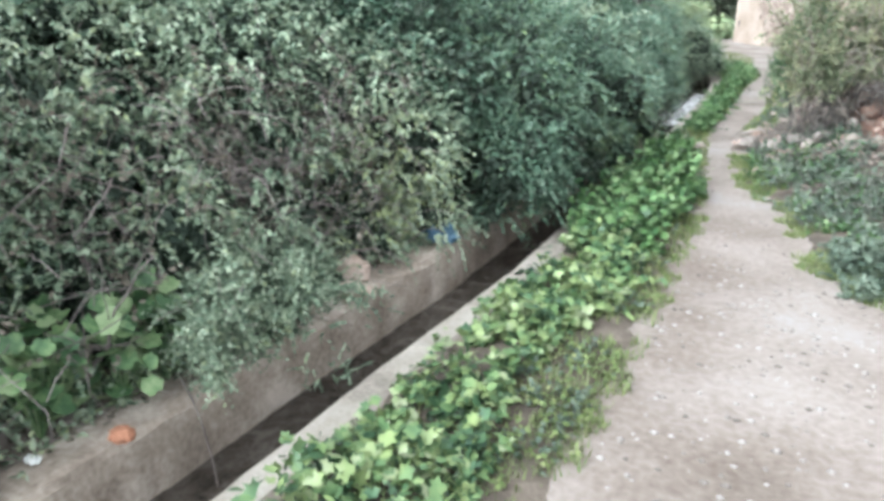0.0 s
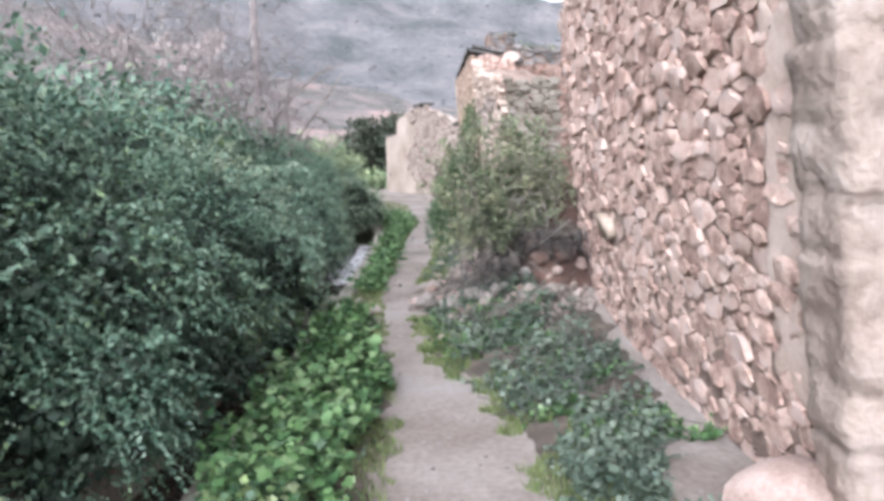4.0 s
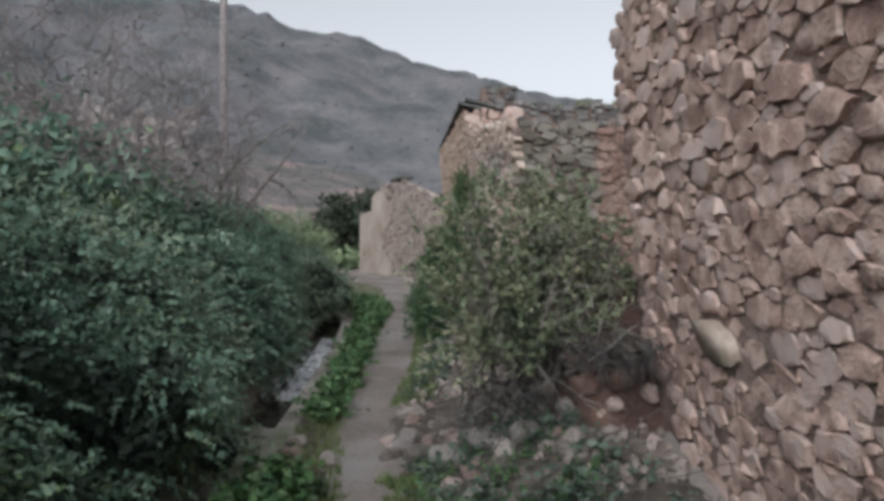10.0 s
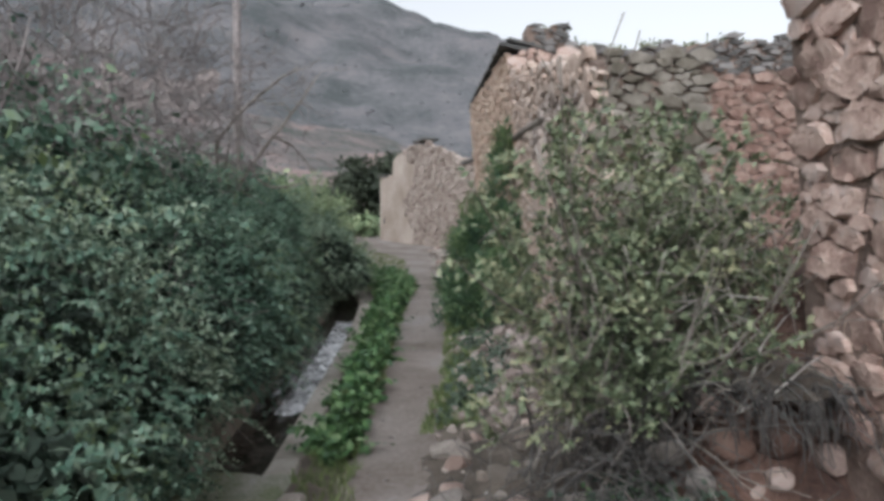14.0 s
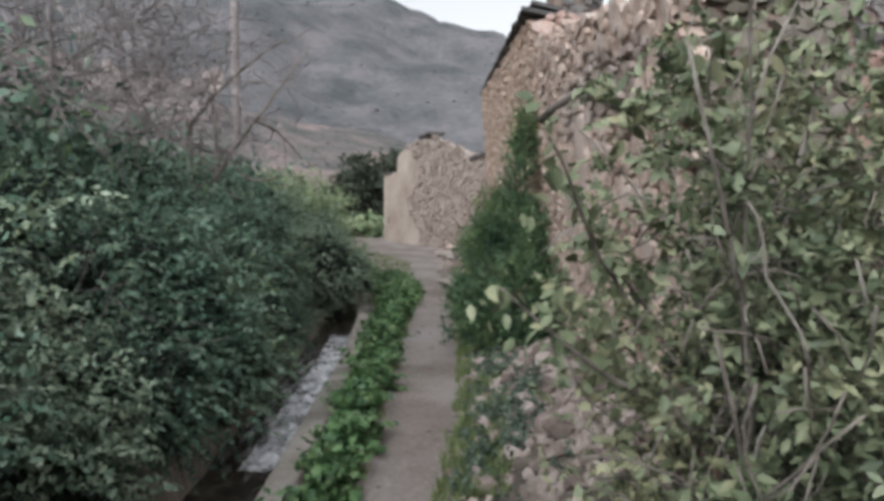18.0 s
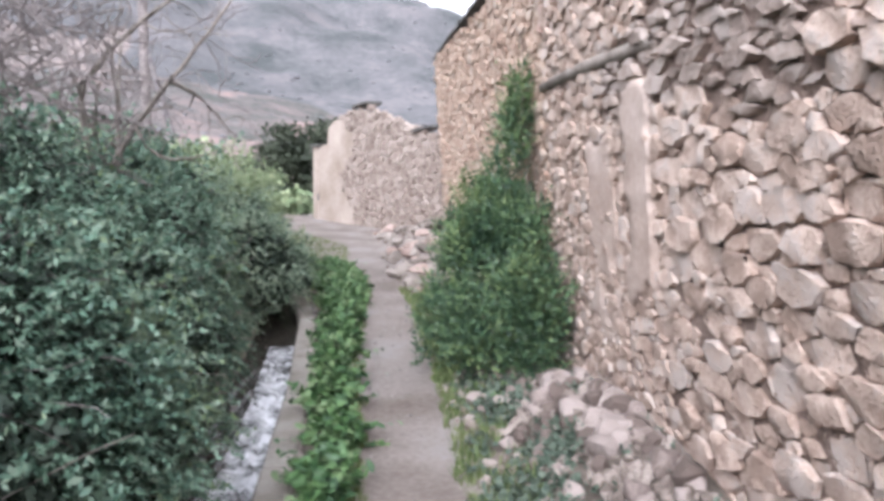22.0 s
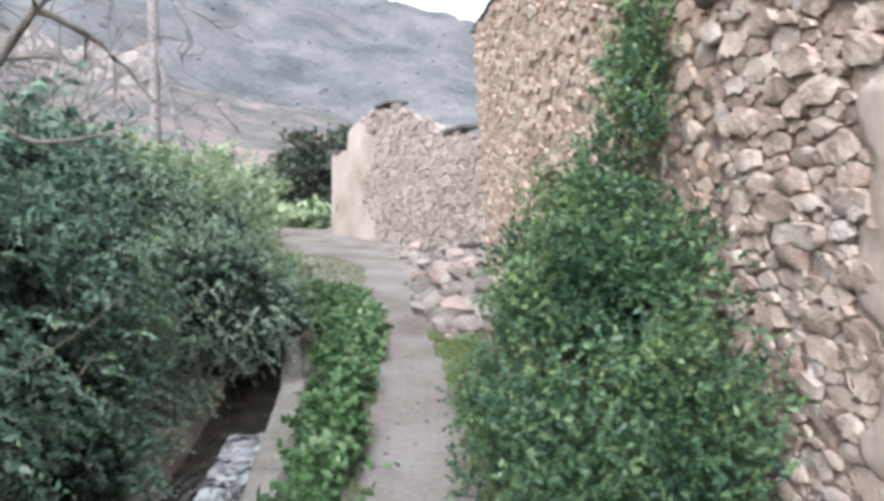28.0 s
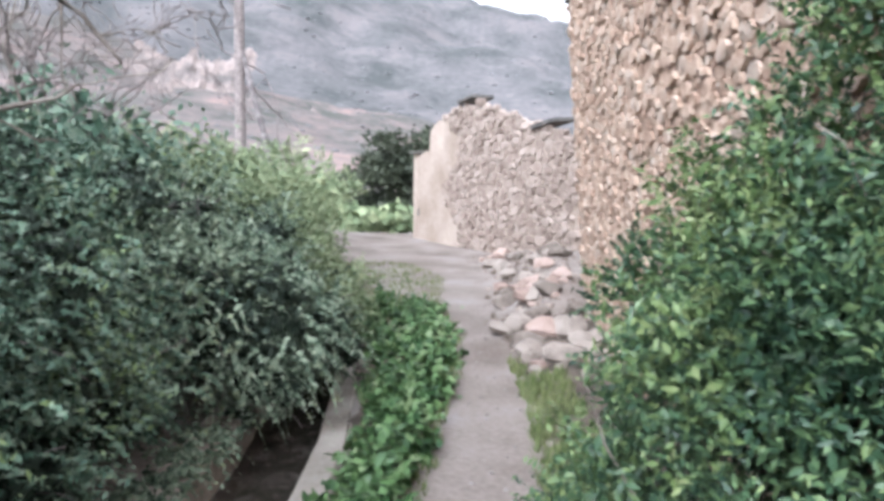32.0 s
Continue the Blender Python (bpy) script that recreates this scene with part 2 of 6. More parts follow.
WHITE_LITTER = material("white_plastic", [(0.55, 0.57, 0.55), (0.8, 0.8, 0.78)], 20, 60, 0.5, 0.3, 0.01)
BRICK = material("orange_brick", [(0.28, 0.12, 0.07), (0.40, 0.19, 0.115)], 12, 60, 0.9, 0.4, 0.005)
GRIT = material("grey_grit", [(0.125, 0.108, 0.095), (0.20, 0.178, 0.162), (0.30, 0.28, 0.265)], 4.0, 40, 0.9, 0.5, 0.01, 0.5, True)

RUBBLE = material("small_rubble", [(0.137, 0.109, 0.090), (0.226, 0.184, 0.156), (0.310, 0.261, 0.228)], 5.0, 45, 0.9, 0.6, 0.012, 0.6, True)
LEAF_MALLOW = material("mallow_leaf", [(0.055, 0.115, 0.050), (0.105, 0.19, 0.082), (0.18, 0.275, 0.12), (0.26, 0.34, 0.18)], 9.0, 60, 0.55, 0.3, 0.004, 0.5)
LOG = material("rotten_log_wood", [(0.045, 0.028, 0.020), (0.11, 0.070, 0.050), (0.20, 0.14, 0.105)], 5.0, 60, 0.95, 0.9, 0.02)
QUOIN = material("pale_corner_stone", [(0.198, 0.150, 0.122), (0.290, 0.230, 0.192), (0.363, 0.300, 0.259)], 3.0, 26, 0.95, 1.0, 0.04)
POLE = material("weathered_pole", [(0.075, 0.066, 0.066), (0.135, 0.12, 0.118), (0.23, 0.21, 0.205)], 5, 30, 0.9, 0.3, 0.006)
MOSSY = material("mossy_concrete", [(0.075, 0.092, 0.045), (0.135, 0.150, 0.085), (0.215, 0.210, 0.165), (0.29, 0.275, 0.245)], 3.0, 34, 0.95, 0.7, 0.015, stops=(0.32, 0.72))
BARK_DARK = material("dark_grey_bark", [(0.045, 0.040, 0.037), (0.095, 0.086, 0.079), (0.17, 0.155, 0.143)], 8, 60, 0.9, 0.4, 0.006)


# ---- helpers of this place ----
def smooth(x):
    x = np.clip(x, 0, 1)
    return x * x * (3 - 2 * x)


def wob(x, y, s=1.0, seed=0.0):
    """A cheap smooth noise between about -1 and 1."""
    a = np.sin(x * 1.7 * s + 1.3 + seed) * np.cos(y * 1.9 * s - 0.7 + seed * 2)
    b = np.sin(x * 4.1 * s - y * 3.3 * s + 2.1 * seed) * 0.5
    c = np.sin(x * 8.7 * s + y * 9.9 * s + seed * 3.1) * 0.25
    return (a + b + c) / 1.4


KERB_Y = (-40, -3, 0.5, 2, 3.6, 10.2, 14.2, 16.8, 18, 21, 26, 34, 60)
KERB_X = (-3.0, -0.72, -0.405, -0.32, -0.17, -0.01, 0.02, -0.07, -0.2, -0.65, -1.9, -4.2, -9)


def kerb(y):
    """The path-side edge of the water channel."""
    return np.interp(y, KERB_Y, KERB_X)


def path_left(y):
    return np.interp(y, (-3, 1.4, 4, 5.5, 7, 10, 12, 16, 18.5, 20, 22, 24.5, 27, 32), (0.5, 0.62, 0.68, 0.7, 0.55, 0.27, 0.34, 0.41, 0.58, 0.6, 0.28, 0.2, -0.85, -2.2))


def path_right(y):
    return np.interp(y, (-3, 2.6, 3.4, 4.6, 6, 7, 8.2, 10, 12, 14, 17, 18.5, 21, 23.5, 26, 32), (5, 5, 2.3, 1.55, 1.42, 0.95, 0.86, 0.72, 0.98, 1.08, 1.16, 1.15, 0.85, 0.95, 0.9, 0.0))


def ground_z(x, y):
    x, y = np.asarray(x, float), np.asarray(y, float)
    s = x - kerb(y)
    off = np.maximum(path_left(y) - x, x - path_right(y))
    z = 0.035 * smooth(off / 0.25)
    z = z + 0.012 * wob(x, y, 1.6) + 0.006 * wob(x, y, 6.0, 2)
    mound = np.exp(-(((y - 9.2) / 1.6) ** 2)) * smooth((x - 0.9) / 1.3) * 0.42
    mound = mound + np.exp(-(((y - 12.4) / 1.5) ** 2)) * smooth((x - 1.05) / 0.9) * 0.34
    mound = mound + np.exp(-(((y - 24) / 2.0) ** 2)) * smooth((x - 0.9) / 1.2) * 0.5
    mound = mound + np.exp(-(((y - 20.8) / 1.3) ** 2)) * smooth((x - 1.0) / 0.9) * 0.45
    z = z + mound + 0.18 * smooth((y - 20) / 9)
    z = z + 0.10 * smooth((-s - 0.7) / 0.5) + 0.12 * smooth((-s - 1.6) / 1.0)
    far = np.maximum(np.maximum(np.abs(x) - 14, y - 42), -y - 14)
    z = z + 0.012 * np.maximum(far, 0) * (1 + 0.4 * wob(x, y, 0.02))
    trench = (s > -0.90) & (s < -0.03)
    return np.where(trench, -0.62, z)


def mesh_of(name, verts, faces, mat, shade=True, parent=None, label=""):
    me = bpy.data.meshes.new(name)
    me.from_pydata([tuple(v) for v in verts], [], faces)
    if mat:
        me.materials.append(mat)
    if shade:
        me.shade_smooth()
    ob = new(name, me)
    if parent:
        ob.parent = parent
    if label:
        ob["label"] = label
    return ob


def quick_mesh(name, verts, corners, sides, mat, shade=True, parent=None, label=""):
    """A mesh from arrays, all of whose faces have the same number of sides."""
    me = bpy.data.meshes.new(name)
    verts = np.ascontiguousarray(verts, np.float32)
    corners = np.ascontiguousarray(corners, np.int32).ravel()
    count = len(corners) // sides
    me.vertices.add(len(verts))
    me.vertices.foreach_set("co", verts.ravel())
    me.loops.add(len(corners))
    me.loops.foreach_set("vertex_index", corners)
    me.polygons.add(count)
    me.polygons.foreach_set("loop_start", np.arange(0, len(corners), sides, dtype=np.int32))
    me.polygons.foreach_set("loop_total", np.full(count, sides, np.int32))
    me.update(calc_edges=True)
    me.validate()
    if mat:
        me.materials.append(mat)
    if shade:
        me.shade_smooth()
    ob = new(name, me)
    if parent:
        ob.parent = parent
    if label:
        ob["label"] = label
    return ob


def part(name, bm, mat, parent, label=""):
    me = bpy.data.meshes.new(name)
    bm.to_mesh(me)
    bm.free()
    me.materials.append(mat)
    ob = new(name, me)
    ob.parent = parent
    if label:
        ob["label"] = label
    return ob


def empty(name, x, y, z, label, category, group="", kind=""):
    ob = new(name)
    ob.location = (x, y, z)
    ob.empty_display_size = 0.1
    return tagged(ob, label, category, group, kind)


def leaves(name, centres, normals, size, mat, rng, parent=None, label="", long=1.5, curl=0.25, droop=0.0, tilt=0.7, kite=False, ways=None, scale=None):
    """Folded leaves, each of two triangles a side, at the given places."""
    n = len(centres)
    size = size * rng.uniform(0.6, 1.35, n)
    nor = normals + rng.normal(0, tilt, (n, 3))
    nor /= np.linalg.norm(nor, axis=1, keepdims=True) + 1e-9
    if scale is not None:
        size = size * scale
    way = rng.normal(0, 1, (n, 3)) if ways is None else ways.copy()
    way[:, 2] -= droop
    way -= nor * (way * nor).sum(1, keepdims=True)
    way /= np.linalg.norm(way, axis=1, keepdims=True) + 1e-9
    side = np.cross(nor, way)
    half, wide = (size * long / 2)[:, None], (size / 2)[:, None]
    lift = nor * (size * curl)[:, None]
    base, tip = centres - way * half, centres + way * half - lift * 0.7
    fold = lift * 0.45
    one, two = centres - way * half * 0.35 + side * wide + fold, centres - way * half * 0.35 - side * wide + fold
    three, four = centres + way * half * 0.35 + side * wide * 0.8 + fold * 0.6, centres + way * half * 0.35 - side * wide * 0.8 + fold * 0.6
    if kite:
        verts = np.stack([base, one + way * half * 0.25, tip, two + way * half * 0.25], 1).reshape(-1, 3)
        at = np.arange(n)[:, None] * 4
        return quick_mesh(name, verts, np.concatenate([at + [0, 1, 2], at + [0, 2, 3]], 1).reshape(-1, 3), 3, mat, False, parent, label)
    verts = np.stack([base, one, three, tip, four, two], 1).reshape(-1, 3)
    at = np.arange(n)[:, None] * 6
    quads = np.concatenate([at + [0, 1, 2, 3], at + [0, 3, 4, 5]], 1).reshape(-1, 4)
    return quick_mesh(name, verts, quads, 4, mat, False, parent, label)


def sprays(rng, starts, ways, length, m, droop, wild=0.4):
    """Leaf places along drooping twigs: centres, normals, directions and sizes."""
    n = len(starts)
    ways = ways / (np.linalg.norm(ways, axis=1, keepdims=True) + 1e-9)
    f = ((np.arange(m) + 0.7) / m)[None, :]
    reach = (length * rng.uniform(0.6, 1.35, n))[:, None]
    c = starts[:, None, :] + ways[:, None, :] * (reach * f)[..., None]
    c[..., 2] -= droop * reach * f ** 2
    tang = np.repeat(ways[:, None, :], m, 1)
    tang[..., 2] -= 2 * droop * f
    flat = rng.normal(0, 1, (n, 1, 3)) * [1, 1, 0.35]
    side = flat - tang * ((flat * tang).sum(-1, keepdims=True) / (tang * tang).sum(-1, keepdims=True))
    side /= np.linalg.norm(side, axis=-1, keepdims=True) + 1e-9
    turn = np.where(np.arange(m) % 2, 1.0, -1.0)[None, :, None]
    d = tang * 0.6 + side * turn + rng.normal(0, wild, (n, m, 3))
    nor = np.cross(tang, side)
    nor *= np.sign(nor[..., 2:3] + 1e-6)
    nor += rng.normal(0, wild, (n, m, 3))
    size = np.repeat(1.15 - 0.5 * f, n, 0)
    return c.reshape(-1, 3), nor.reshape(-1, 3), d.reshape(-1, 3), size.ravel()


def sprig_mesh(name, bunches, size, mat, rng, parent=None, label="", long=2.2, off=(0, 0, 0), inside=None, kite=True):
    """One mesh of leaves from several lots of sprays."""
    c, nor, d, s = (np.concatenate([b[k] for b in bunches]) for k in range(4))
    if inside is not None:
        keep = inside(c)
        c, nor, d, s = c[keep], nor[keep], d[keep], s[keep]
    return leaves(name, c - np.array(off), nor, size, mat, rng, parent, label, long=long, tilt=0.25, kite=kite, ways=d, scale=s)


def thin_twigs(name, rng, starts, ways, length, radius, mat, parent=None, label="", off=(0, 0, 0), up=-0.12, bend=0.25):
    """Many fine bare twigs in one mesh."""
    lot = [[(p - Vector(off), max(r, 0.0022)) for p, r in limb(rng, a, w, length * rng.uniform(0.5, 1.4), radius * rng.uniform(0.6, 1.3), 6, bend, up)] for a, w in zip(starts, ways)]
    verts, faces = tube(lot, 3)
    ob = mesh_of(name, verts, faces, mat, True, parent, label)
    ob["kind"] = "stuff"
    return ob


def blob(rng, cx, cy, cz, rx, ry, rz, count, out=0.15):
    """Places and normals scattered over a lumpy ellipsoid."""
    d = rng.normal(0, 1, (count, 3))
    d /= np.linalg.norm(d, axis=1, keepdims=True)
    lump = 1 + 0.16 * wob(d[:, 0] * 3 + cx, d[:, 1] * 3 + d[:, 2] * 2 + cy, 1.2) + rng.normal(0, out, count) * 0.6
    r = np.array([rx, ry, rz])
    return np.array([cx, cy, cz]) + d * r * lump[:, None], d / r / np.linalg.norm(d / r, axis=1, keepdims=True)


def tube(paths, sides=5):
    """Vertices and quads of tapered tubes; each path is a list of (point, radius)."""
    verts, faces = [], []
    for path in paths:
        first = len(verts)
        pts = [Vector(p) for p, _ in path]
        for k, (p, r) in enumerate(path):
            a = pts[min(k + 1, len(pts) - 1)] - pts[max(k - 1, 0)]
            u = a.orthogonal().normalized()
            v = a.normalized().cross(u)
            for j in range(sides):
                w = 2 * math.pi * j / sides
                verts.append(Vector(p) + (u * math.cos(w) + v * math.sin(w)) * r)
        for k in range(len(path) - 1):
            for j in range(sides):
                a, b = first + k * sides + j, first + k * sides + (j + 1) % sides
                faces.append((a, b, b + sides, a + sides))
        faces.append(tuple(first + (len(path) - 1) * sides + j for j in range(sides)))
    return verts, faces


def limb(rng, start, way, length, radius, steps, bend=0.25, up=0.0):
    """One wandering limb as a tapered path."""
    p, w, out = Vector(start), Vector(way).normalized(), []
    for k in range(steps + 1):
        out.append((p.copy(), max(0.003, radius * (1 - 0.8 * k / steps))))
        w = (w + Vector(rng.normal(0, bend, 3)) + Vector((0, 0, up))).normalized()
        p = p + w * (length / steps)
    return out


def branching(rng, start, way, length, radius, depth, fork=3, bend=0.2, up=0.05, spread=0.8):
    """A limb with forks, as a list of paths."""
    main = limb(rng, start, way, length, radius, 6, bend, up)
    paths = [main]
    if depth > 0:
        for k in range(fork):
            j = int(rng.integers(2, 6))
            p, r = main[j]
            d = (main[j][0] - main[j - 1][0]).normalized() + Vector(rng.normal(0, spread, 3))
            paths += branching(rng, p, d, length * rng.uniform(0.45, 0.7), r * 0.7, depth - 1, fork, bend, up, spread)
    return paths


def rock_mesh(name, rng, mat, cut=2, face=0.29):
    """A rounded, faceted stone one metre across."""
    bm = bmesh.new()
    bmesh.ops.create_icosphere(bm, subdivisions=cut, radius=0.5)
    planes = [Vector(rng.normal(0, 1, 3)).normalized() for _ in range(7)]
    seed = Vector(rng.uniform(0, 50, 3))
    for v in bm.verts:
        for p in planes:
            d = v.co.dot(p) - face
            if d > 0:
                v.co -= p * d * 0.95
        v.co *= 1 + 0.16 * noise.noise(v.co * 3 + seed)
    me = bpy.data.meshes.new(name)
    bm.to_mesh(me)
    bm.free()
    me.shade_smooth()
    me.set_sharp_from_angle(angle=radians(28))
    me.materials.append(mat)
    return me


# ---- ground ----
def build_ground():
    s = np.concatenate([[-600, -200, -80, -30, -15, -9, -6, -4.5, -3.5, -3, -2.6, -2.2, -1.9, -1.6, -1.4, -1.2, -1.05, -0.92, -0.88, -0.5, -0.06, 0.0],
                        np.arange(0.05, 3.4, 0.055), [3.6, 4, 4.6, 5.5, 7, 10, 15, 30, 80, 200, 600]])
    ys = np.concatenate([[-600, -200, -60, -20, -10, -6, -4, -3], np.arange(-2.5, 20, 0.06), np.arange(20, 34, 0.2), [35, 37, 40, 45, 52, 60, 80, 120, 200, 300, 600]])
    S, Y = np.meshgrid(s, ys)
    k = kerb(Y) * np.clip(1 - (np.abs(S) - 10) / 30, 0, 1)
    X = S + k
    Z = ground_z(X, Y)
    verts = np.stack([X, Y, Z], -1).reshape(-1, 3)
    w = len(s)
    i = (np.arange(len(ys) - 1)[:, None] * w + np.arange(w - 1)[None]).ravel()
    quads = np.stack([i, i + 1, i + w + 1, i + w], 1)
    m = material("trodden_earth", [(0.110, 0.085, 0.068), (0.170, 0.140, 0.119), (0.238, 0.205, 0.184), (0.275, 0.253, 0.243)], 0.9, 22, 0.95, 0.6, 0.03, stops=(0.25, 0.75))
    ob = quick_mesh("ground", verts, quads, 4, m)
    tagged(ob, "trodden pale earth of the footpath and its verges", "ground", kind="structure")


def soil_sheet(name, left, right, y0, y1, label):
    """A thin skin of dark soil over the ground between two lines."""
    ys = np.arange(y0, y1, 0.08)
    n = 12
    f = np.linspace(0, 1, n + 1)
    a, b = left(ys) + 0.05 * wob(ys * 4, ys, 1.0), right(ys) + 0.06 * wob(ys * 5, ys, 1.2, 3)
    X = a[:, None] + (b - a)[:, None] * f[None]
    Y = np.repeat(ys[:, None], n + 1, 1)
    Z = ground_z(X, Y) + 0.006 + 0.01 * np.abs(wob(X * 3, Y * 3, 2.0))
    Z[:, 0] -= 0.012
    Z[:, -1] -= 0.012
    w = n + 1
    i = (np.arange(len(ys) - 1)[:, None] * w + np.arange(n)[None]).ravel()
    ob = quick_mesh(name, np.stack([X, Y, Z], -1).reshape(-1, 3), np.stack([i, i + 1, i + w + 1, i + w], 1), 4, SOIL)
    tagged(ob, label, "soil", kind="structure")


def strip(name, y0, y1, step, ring, mat, parent, label="", jit=0.0):
    """A run along the channel whose cross-section is a closed ring of (offset from the kerb's edge, height)."""
    ys = np.arange(y0, y1 + 1e-6, step)
    verts, faces, n = [], [], len(ring)
    for k, y in enumerate(ys):
        a = kerb(y)
        for j, (s, z) in enumerate(ring):
            verts.append((a + s + jit * wob(y * 3 + j, s * 9, 1.1), y, z + jit * wob(y * 4, j * 2.0, 1.3, 4)))
    for k in range(len(ys) - 1):
        for j in range(n):
            a, b = k * n + j, k * n + (j + 1) % n
            faces.append((a, a + n, b + n, b))
    faces += [tuple(range(n)), tuple((len(ys) - 1) * n + j for j in reversed(range(n)))]
    return mesh_of(name, verts, faces, mat, False, parent, label)


def build_channel():
    c = empty("irrigation_channel", -0.6, 8, 0, "narrow weathered concrete irrigation channel with running water", "water channel", kind="structure")
    c.location = (0, 0, 0)
    right = [(-0.20, -0.55), (-0.20, -0.01), (-0.185, 0.008), (-0.02, 0.012), (0.0, -0.01), (0.0, -0.3)]
    left = [(-1.0, -0.3), (-0.99, 0.07), (-0.94, 0.095), (-0.77, 0.085), (-0.742, 0.072), (-0.725, 0.04), (-0.69, -0.55), (-0.9, -0.58)]
    bed = [(-0.9, -0.60), (-0.9, -0.46), (-0.1, -0.46), (-0.1, -0.60)]
    y = -2.4
    rng = np.random.default_rng(3)
    while y < 20:
        step = rng.uniform(2.2, 3.0)
        strip("channel_wall", y, y + step - 0.012, (step - 0.012) / 24, right, CONCRETE, c, jit=0.006)
        strip("channel_bank", y + 0.4, y + 0.4 + step - 0.004, (step - 0.004) / 24, left, CONCRETE_OLD, c, "stained concrete bank of the channel", jit=0.016)
        y += step
    strip("channel_bed", -2.4, 20, 0.4, bed, CONCRETE_OLD, c)
    # running water: riffled stretch painted white for sky reflection, dark strip for bank shade
    calm = material("dark_running_water", [(0.02, 0.017, 0.014), (0.05, 0.042, 0.035), (0.09, 0.08, 0.07)], 6.0, 30, 0.07, 0.35, 0.02, warp=1.0)
    sky_white = material("riffled_water", [(0.07, 0.066, 0.063), (0.45, 0.45, 0.46), (0.84, 0.84, 0.86)], 5.0, 16, 0.2, 0.5, 0.03, stops=(0.36, 0.60), warp=0.8)
    for y0, y1, s0, s1, m, label in ((-2.4, 11.4, -0.72, -0.17, calm, "dark shallow water running in the channel"), (11.4, 16.2, -0.50, -0.17, sky_white, "fast riffled water painted white with the sky's reflection"), (11.4, 16.2, -0.72, -0.50, calm, "dark water strip that paints the shade of the channel's bank"), (16.2, 20.0, -0.72, -0.17, calm, "dark shallow water running in the channel")):
        ys, ss = np.arange(y0, y1 + 0.001, 0.03), np.linspace(s0, s1, 12)
        S, Y = np.meshgrid(ss, ys)
        live = smooth((Y - 10.2) / 2) * smooth((16.8 - Y) / 2)
        Z = -0.27 + 0.11 * smooth((Y - 7) / 3) + 0.04 * live + (0.006 + 0.020 * live) * wob(S * 9, Y * 2.2, 2.2) + 0.012 * live * wob(S * 24, Y * 6, 2.0, 5)
        verts = np.stack([S + kerb(Y), Y, Z], -1).reshape(-1, 3)
        w = len(ss)
        i = (np.arange(len(ys) - 1)[:, None] * w + np.arange(w - 1)[None]).ravel()
        ob = quick_mesh("water", verts, np.stack([i, i + 1, i + w + 1, i + w], 1), 4, m)
        tagged(ob, label, "water", kind="structure")


def build_crossing():
    """A mossy slab with soil on it that bridges the channel."""
    ys, f = np.arange(8.15, 9.74, 0.05), np.linspace(-0.86, 0.06, 20)
    S, Y = np.meshgrid(f, ys)
    Z = 0.055 + 0.014 * wob(S * 5, Y * 5, 1.3, 2) + 0.008 * wob(S * 13, Y * 12, 1.5, 6) - 0.05 * smooth((S + 0.04) / 0.1) - 0.03 * smooth((Y - 9.62) / 0.12)
    X = S + kerb(Y)
    top = np.stack([X, Y, Z], -1).reshape(-1, 3)
    low = np.stack([X, Y, 0 * Z - 0.11], -1).reshape(-1, 3)
    w, h = len(f), len(ys)
    i = (np.arange(h - 1)[:, None] * w + np.arange(w - 1)[None]).ravel()
    quads = [np.stack([i, i + 1, i + w + 1, i + w], 1), np.stack([i + w, i + w + 1, i + 1, i], 1) + w * h]
    rim = np.concatenate([np.arange(w), np.arange(1, h) * w + w - 1, np.arange(w - 2, -1, -1) + (h - 1) * w, np.arange(h - 2, 0, -1) * w])
    nxt = np.roll(rim, -1)
    quads.append(np.stack([rim, rim + w * h, nxt + w * h, nxt], 1))
    ob = quick_mesh("channel_crossing", np.concatenate([top, low]), np.concatenate(quads), 4, MOSSY)
    tagged(ob, "low mossy concrete slab bridging the water channel", "slab", kind="structure")


build_ground()
build_channel()
build_crossing()
soil_sheet("soil_verge", lambda y: kerb(y) + 0.03, lambda y: path_left(y) - 0.03, -1.5, 19.5, "dark soil between channel and path")
# this soil skin's dark tone also paints the shade among rubble and weeds
soil_sheet("soil_wall_foot", lambda y: path_right(y) + 0.05, lambda y: np.interp(y, (4.3, 5.0, 5.8, 7.7, 8.2, 8.5, 10.2), (1.9, 2.2, 2.6, 2.68, 2.4, 1.95, 1.9)), 4.3, 10.2, "soil and litter at the wall's foot, darkened for the shade there")
soil_sheet("soil_house_foot", lambda y: path_right(y) + 0.1, lambda y: 0 * y + 2.12, 10.2, 20.0, "dark soil at the foot of the house wall")


